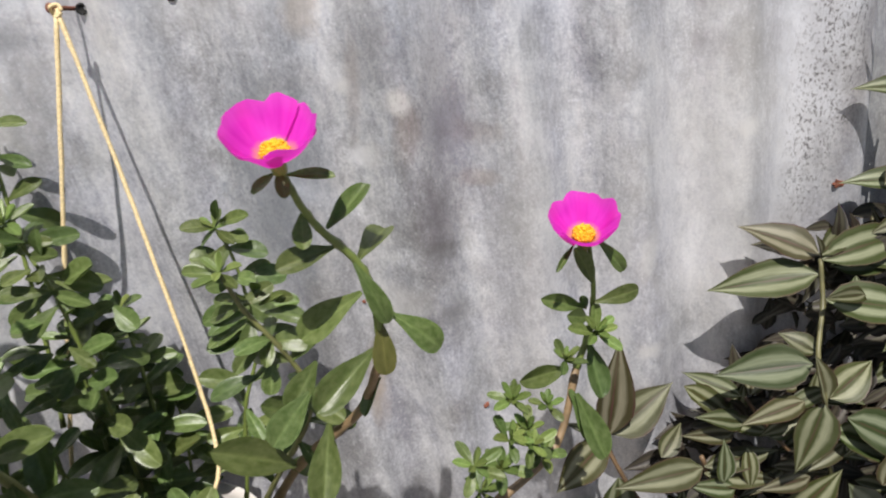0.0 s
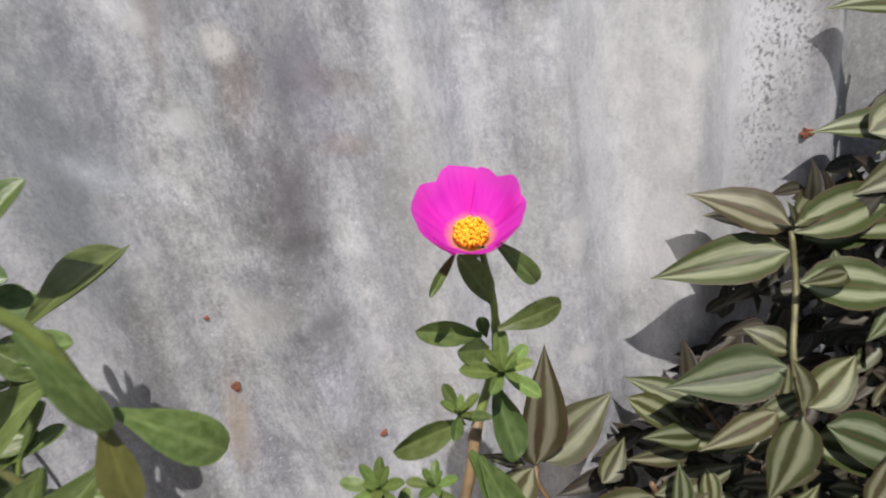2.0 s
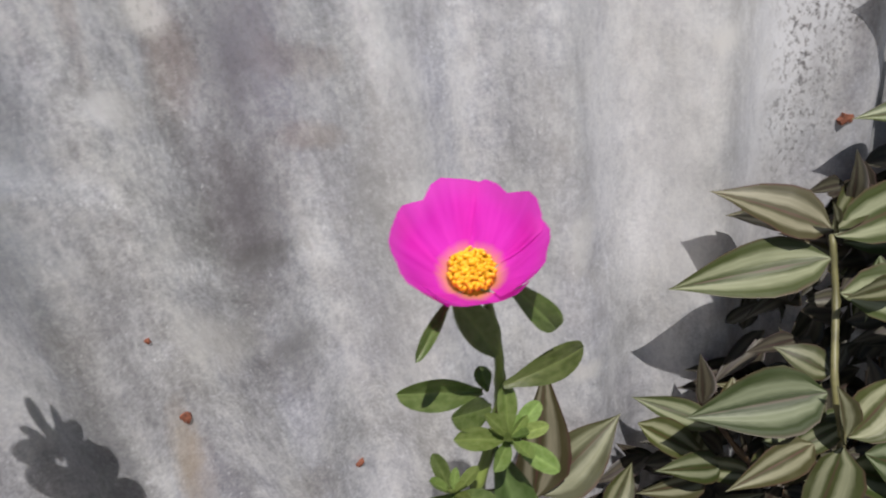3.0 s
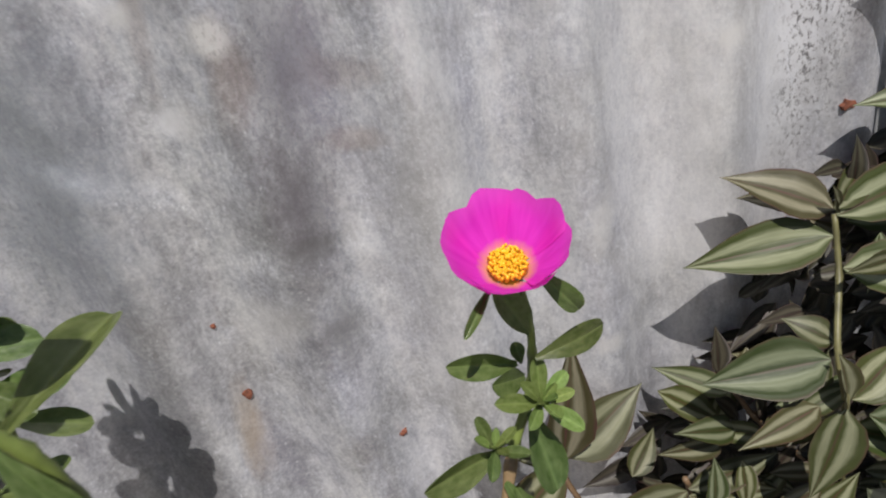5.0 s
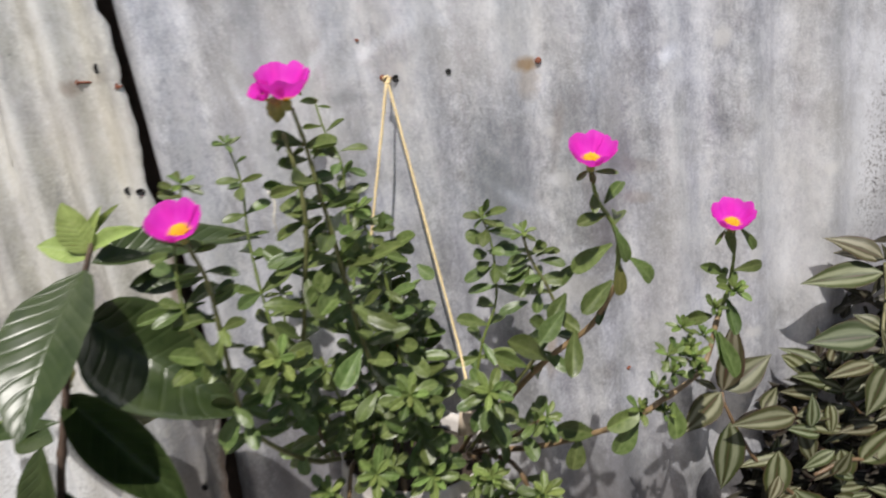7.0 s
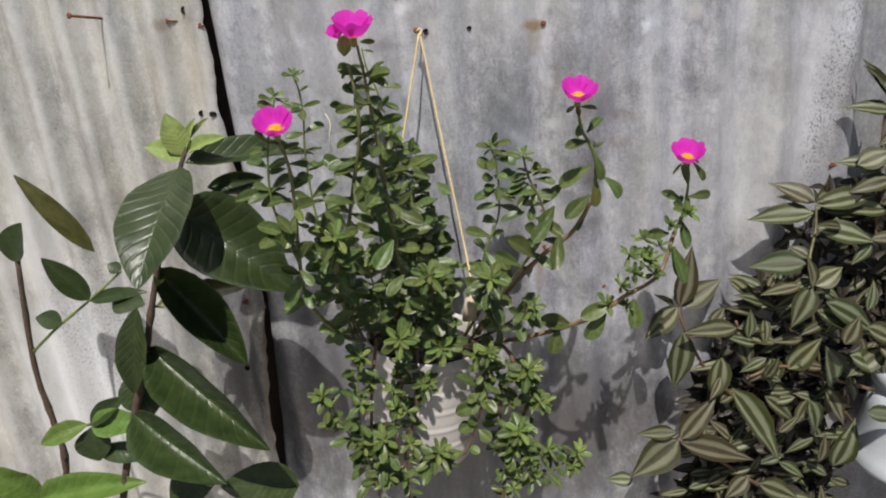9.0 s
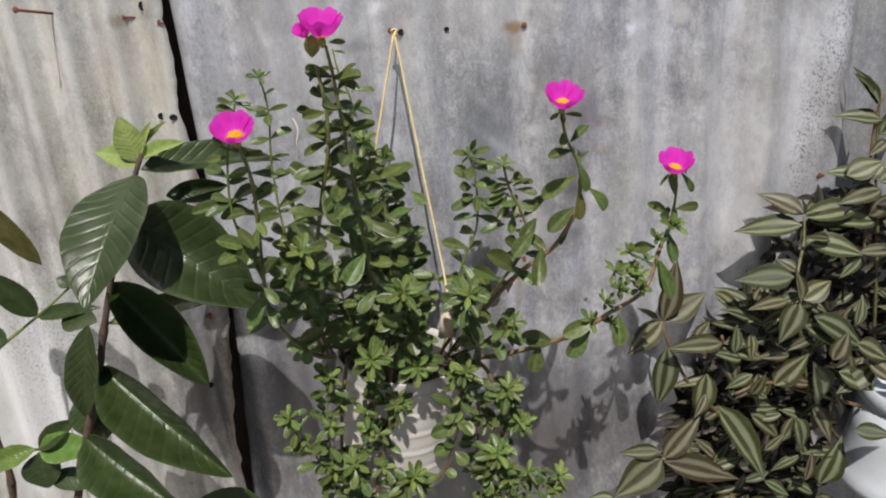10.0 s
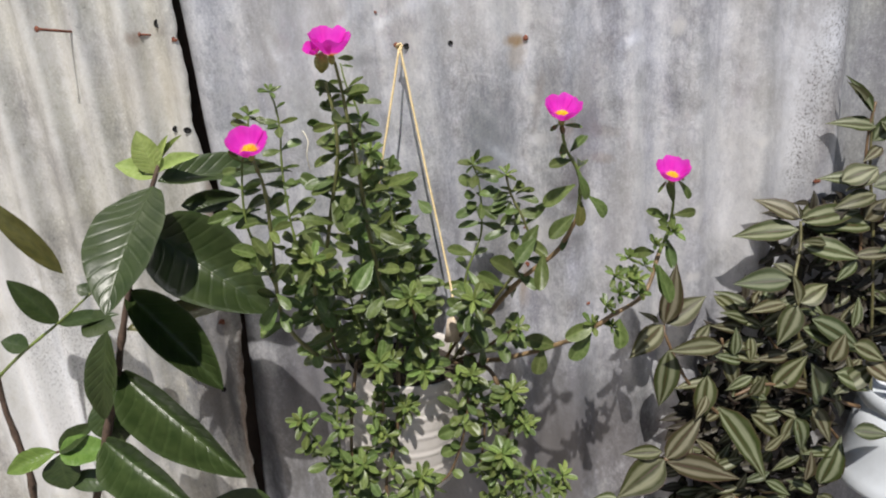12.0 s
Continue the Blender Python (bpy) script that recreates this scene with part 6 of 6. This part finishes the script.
leaf(tG, LEAF_T, (0.3412, 0.4000, 1.0744), (0.3751, 0.3850, 1.0796), 0.0195, 0)
leaf(tG, LEAF_T, (0.2527, 0.4200, 0.9607), (0.3066, 0.4100, 0.9456), 0.0267, 0)
leaf(tG, LEAF_TP, (0.2370, 0.4200, 0.9702), (0.2111, 0.4100, 0.9434), 0.0219, 0)
leaf(tG, LEAF_T, (0.1054, 0.4300, 0.9555), (0.0727, 0.4300, 0.9563), 0.0180, 0)
FILL = random.Random(11)
tH, lH = stem([(0.3983, 0.4700, 0.9956), (0.3354, 0.4700, 1.0746), (0.3313, 0.4720, 1.1769), (0.3297, 0.4720, 1.2589)], 0.002, 0.0015, M_STEM_PURPLE, wander, 6, 8)
tH["bulk"] = 1
# The deep leaves use the darkened copy, so the gaps read as shade.
for k in range(1500):
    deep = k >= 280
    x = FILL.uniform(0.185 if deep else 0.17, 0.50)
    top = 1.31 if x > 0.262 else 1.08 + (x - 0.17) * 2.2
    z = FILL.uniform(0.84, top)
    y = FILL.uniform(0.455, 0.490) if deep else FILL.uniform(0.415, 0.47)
    if (x - 0.431) ** 2 + (y - 0.432) ** 2 < 0.0056 and z < 1.13:
        continue
    a = FILL.uniform(0, 6.3)
    size = FILL.uniform(0.026, 0.042) if deep else FILL.uniform(0.034, 0.048)
    tip = Vector((x + size * math.cos(a), min(0.492, y - FILL.uniform(-0.006, 0.012)), z + size * 0.75 * math.sin(a)))
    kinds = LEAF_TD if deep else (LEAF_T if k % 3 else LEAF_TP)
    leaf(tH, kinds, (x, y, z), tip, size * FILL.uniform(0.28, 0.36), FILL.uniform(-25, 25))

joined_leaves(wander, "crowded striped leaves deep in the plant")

# ---- the white pot of the striped plant ----
PR = Vector((0.431, 0.432, 0.0))
pot = thing("plant_pot", (PR.x, PR.y, 0.984), "white plastic pot half hidden under trailing leaves", "pot")
part("rim", lathe("rim", [(0.0572, 1.0865), (0.0600, 1.088), (0.0605, 1.105), (0.0580, 1.106), (0.0567, 1.0875)], M_POT, 48, Matrix.Translation(PR)), pot)
part("pot_body", lathe("pot_body", [(0.0, 0.984), (0.060, 0.984), (0.0632, 0.986), (0.0640, 0.991), (0.0638, 1.000), (0.0626, 1.003), (0.0600, 1.022), (0.0585, 1.05), (0.0576, 1.0862), (0.0552, 1.0865), (0.054, 1.082), (0.0, 1.08)], M_POT, 48, Matrix.Translation(PR)), pot)

# ---- the guava sapling ----
RNG.seed(8)
guava = thing("guava_sapling", (-0.4771, 0.3600, 0.8535), "young guava sapling with large dark ribbed leaves", "sapling")
gs, gl = stem([(-0.4771, 0.3600, 0.8535), (-0.4435, 0.3600, 1.0350), (-0.4144, 0.3520, 1.1419), (-0.4044, 0.3520, 1.1943), (-0.3835, 0.3530, 1.2858), (-0.3668, 0.3580, 1.3386), (-0.3614, 0.3650, 1.3573)], 0.0042, 0.0018, M_BARK, guava, 6, 9)
leaf(gs, LEAF_G, (-0.3650, 0.3500, 1.3370), (-0.3830, 0.2450, 1.2800), 0.0620, 0, (-0.22, -0.62, 0.75))
leaf(gs, LEAF_GF, (-0.3800, 0.3700, 1.2920), (-0.2660, 0.3250, 1.2390), 0.0720, 0, (0.25, -0.85, 0.45))
leaf(gs, LEAF_G, (-0.3582, 0.4000, 1.3045), (-0.3077, 0.4200, 1.3106), 0.0207, 30)
leaf(gs, LEAF_GF, (-0.4000, 0.3600, 1.2380), (-0.3080, 0.3300, 1.1550), 0.0420, 0, (0.45, -0.8, 0.35))
leaf(gs, LEAF_GF, (-0.4103, 0.3550, 1.1591), (-0.2896, 0.2800, 1.0958), 0.0440, 0, (0.1, -0.9, 0.4))
leaf(gs, LEAF_GF, (-0.4314, 0.3550, 1.0844), (-0.3340, 0.2900, 1.0516), 0.0440, 0, (0.2, -0.9, 0.35))
leaf(gs, LEAF_G, (-0.4129, 0.3450, 1.2061), (-0.4233, 0.3220, 1.1187), 0.0288, 0)
leaf(gs, LEAF_GO, (-0.4109, 0.3800, 1.1882), (-0.3187, 0.4200, 1.2100), 0.0237, 0)
leaf(gs, LEAF_G, (-0.3640, 0.3580, 1.3387), (-0.2530, 0.4000, 1.3570), 0.0330, 0, (0.0, -0.55, 0.83))
leaf(gs, LEAF_GO, (-0.4551, 0.3700, 1.2479), (-0.5067, 0.3500, 1.3268), 0.0191, 0)
leaf(gs, LEAF_GO, (-0.3909, 0.3700, 1.2739), (-0.4183, 0.3800, 1.2253), 0.0252, 0)
leaf(gs, LEAF_G, (-0.4326, 0.3700, 1.1243), (-0.4147, 0.3500, 1.0787), 0.0426, 0)
leaf(gs, LEAF_G, (-0.4073, 0.3600, 0.9792), (-0.3564, 0.3500, 1.0173), 0.0406, 0)
leaf(gs, LEAF_G, (-0.2733, 0.3600, 0.9970), (-0.3458, 0.3300, 1.0199), 0.0458, 0)
leaf(gs, LEAF_GY, (-0.3663, 0.3620, 1.3424), (-0.3937, 0.3500, 1.3559), 0.0204, 0)
leaf(gs, LEAF_GY, (-0.3661, 0.3620, 1.3443), (-0.3766, 0.3550, 1.3814), 0.0232, 0)
leaf(gs, LEAF_GY, (-0.3646, 0.3620, 1.3458), (-0.3290, 0.3500, 1.3679), 0.0130, 0)
leaf(gs, LEAF_GY, (-0.3644, 0.3620, 1.3483), (-0.3558, 0.3620, 1.3781), 0.0075, 0)
leaf(gs, LEAF_GY, (-0.3630, 0.3650, 1.3548), (-0.3462, 0.3700, 1.3783), 0.0047, 0)

twig = thing("young_shrub", (-0.5345, 0.3800, 0.8322), "thin brown twig with small oval green leaves", "shrub")
ts, tl = stem([(-0.5345, 0.3800, 0.8322), (-0.5180, 0.3800, 0.9979), (-0.5224, 0.3800, 1.0524), (-0.5320, 0.3800, 1.1225), (-0.5307, 0.3800, 1.2382)], 0.0036, 0.0024, M_BARK, twig, 6, 7)
tb, tbl = stem([(-0.5302, 0.3800, 1.1373), (-0.5028, 0.3750, 1.1657), (-0.4653, 0.3700, 1.1994), (-0.4338, 0.3700, 1.2295)], 0.0016, 0.001, M_STEM_GREEN, twig, 6, 9)
leaf(tb, LEAF_G, (-0.4653, 0.3700, 1.1994), (-0.4993, 0.3600, 1.2449), 0.0228, 0)
leaf(tb, LEAF_G, (-0.4654, 0.3700, 1.1983), (-0.4111, 0.3600, 1.2178), 0.0147, 0)
leaf(tb, LEAF_G, (-0.4952, 0.3720, 1.1736), (-0.5156, 0.3650, 1.1823), 0.0191, 0)
leaf(tb, LEAF_G, (-0.4437, 0.3680, 1.2012), (-0.4112, 0.3500, 1.2082), 0.0271, 0)
leaf(tb, LEAF_G, (-0.4338, 0.3700, 1.2295), (-0.4456, 0.3700, 1.2375), 0.0125, 0)
tc, tcl = stem([(-0.5205, 0.3800, 1.0390), (-0.4978, 0.3700, 1.0567), (-0.4766, 0.3600, 1.0675)], 0.0018, 0.0013, M_BARK, twig, 6, 9)
leaf(tc, LEAF_GN, (-0.4766, 0.3600, 1.0675), (-0.4204, 0.3450, 1.0817), 0.0288, 0)
leaf(tc, LEAF_GN, (-0.4791, 0.3600, 1.0675), (-0.5255, 0.3450, 1.0541), 0.0213, 0)
leaf(tc, LEAF_G, (-0.4769, 0.3600, 1.0643), (-0.4693, 0.3500, 1.0296), 0.0346, 0)
leaf(tc, LEAF_G, (-0.4766, 0.3600, 1.0675), (-0.4417, 0.3600, 1.1009), 0.0193, 0)
leaf(tc, LEAF_G, (-0.4727, 0.3600, 1.0348), (-0.4135, 0.3450, 1.0471), 0.0217, 0)
leaf(ts, LEAF_GN, (-0.5445, 0.3700, 0.9674), (-0.4312, 0.3400, 1.0165), 0.0346, 0)
leaf(ts, LEAF_GN, (-0.5445, 0.3700, 0.9674), (-0.5757, 0.3400, 1.0264), 0.0343, 0)
leaf(ts, LEAF_G, (-0.5367, 0.3800, 1.2323), (-0.5230, 0.3700, 1.2725), 0.0308, 0)
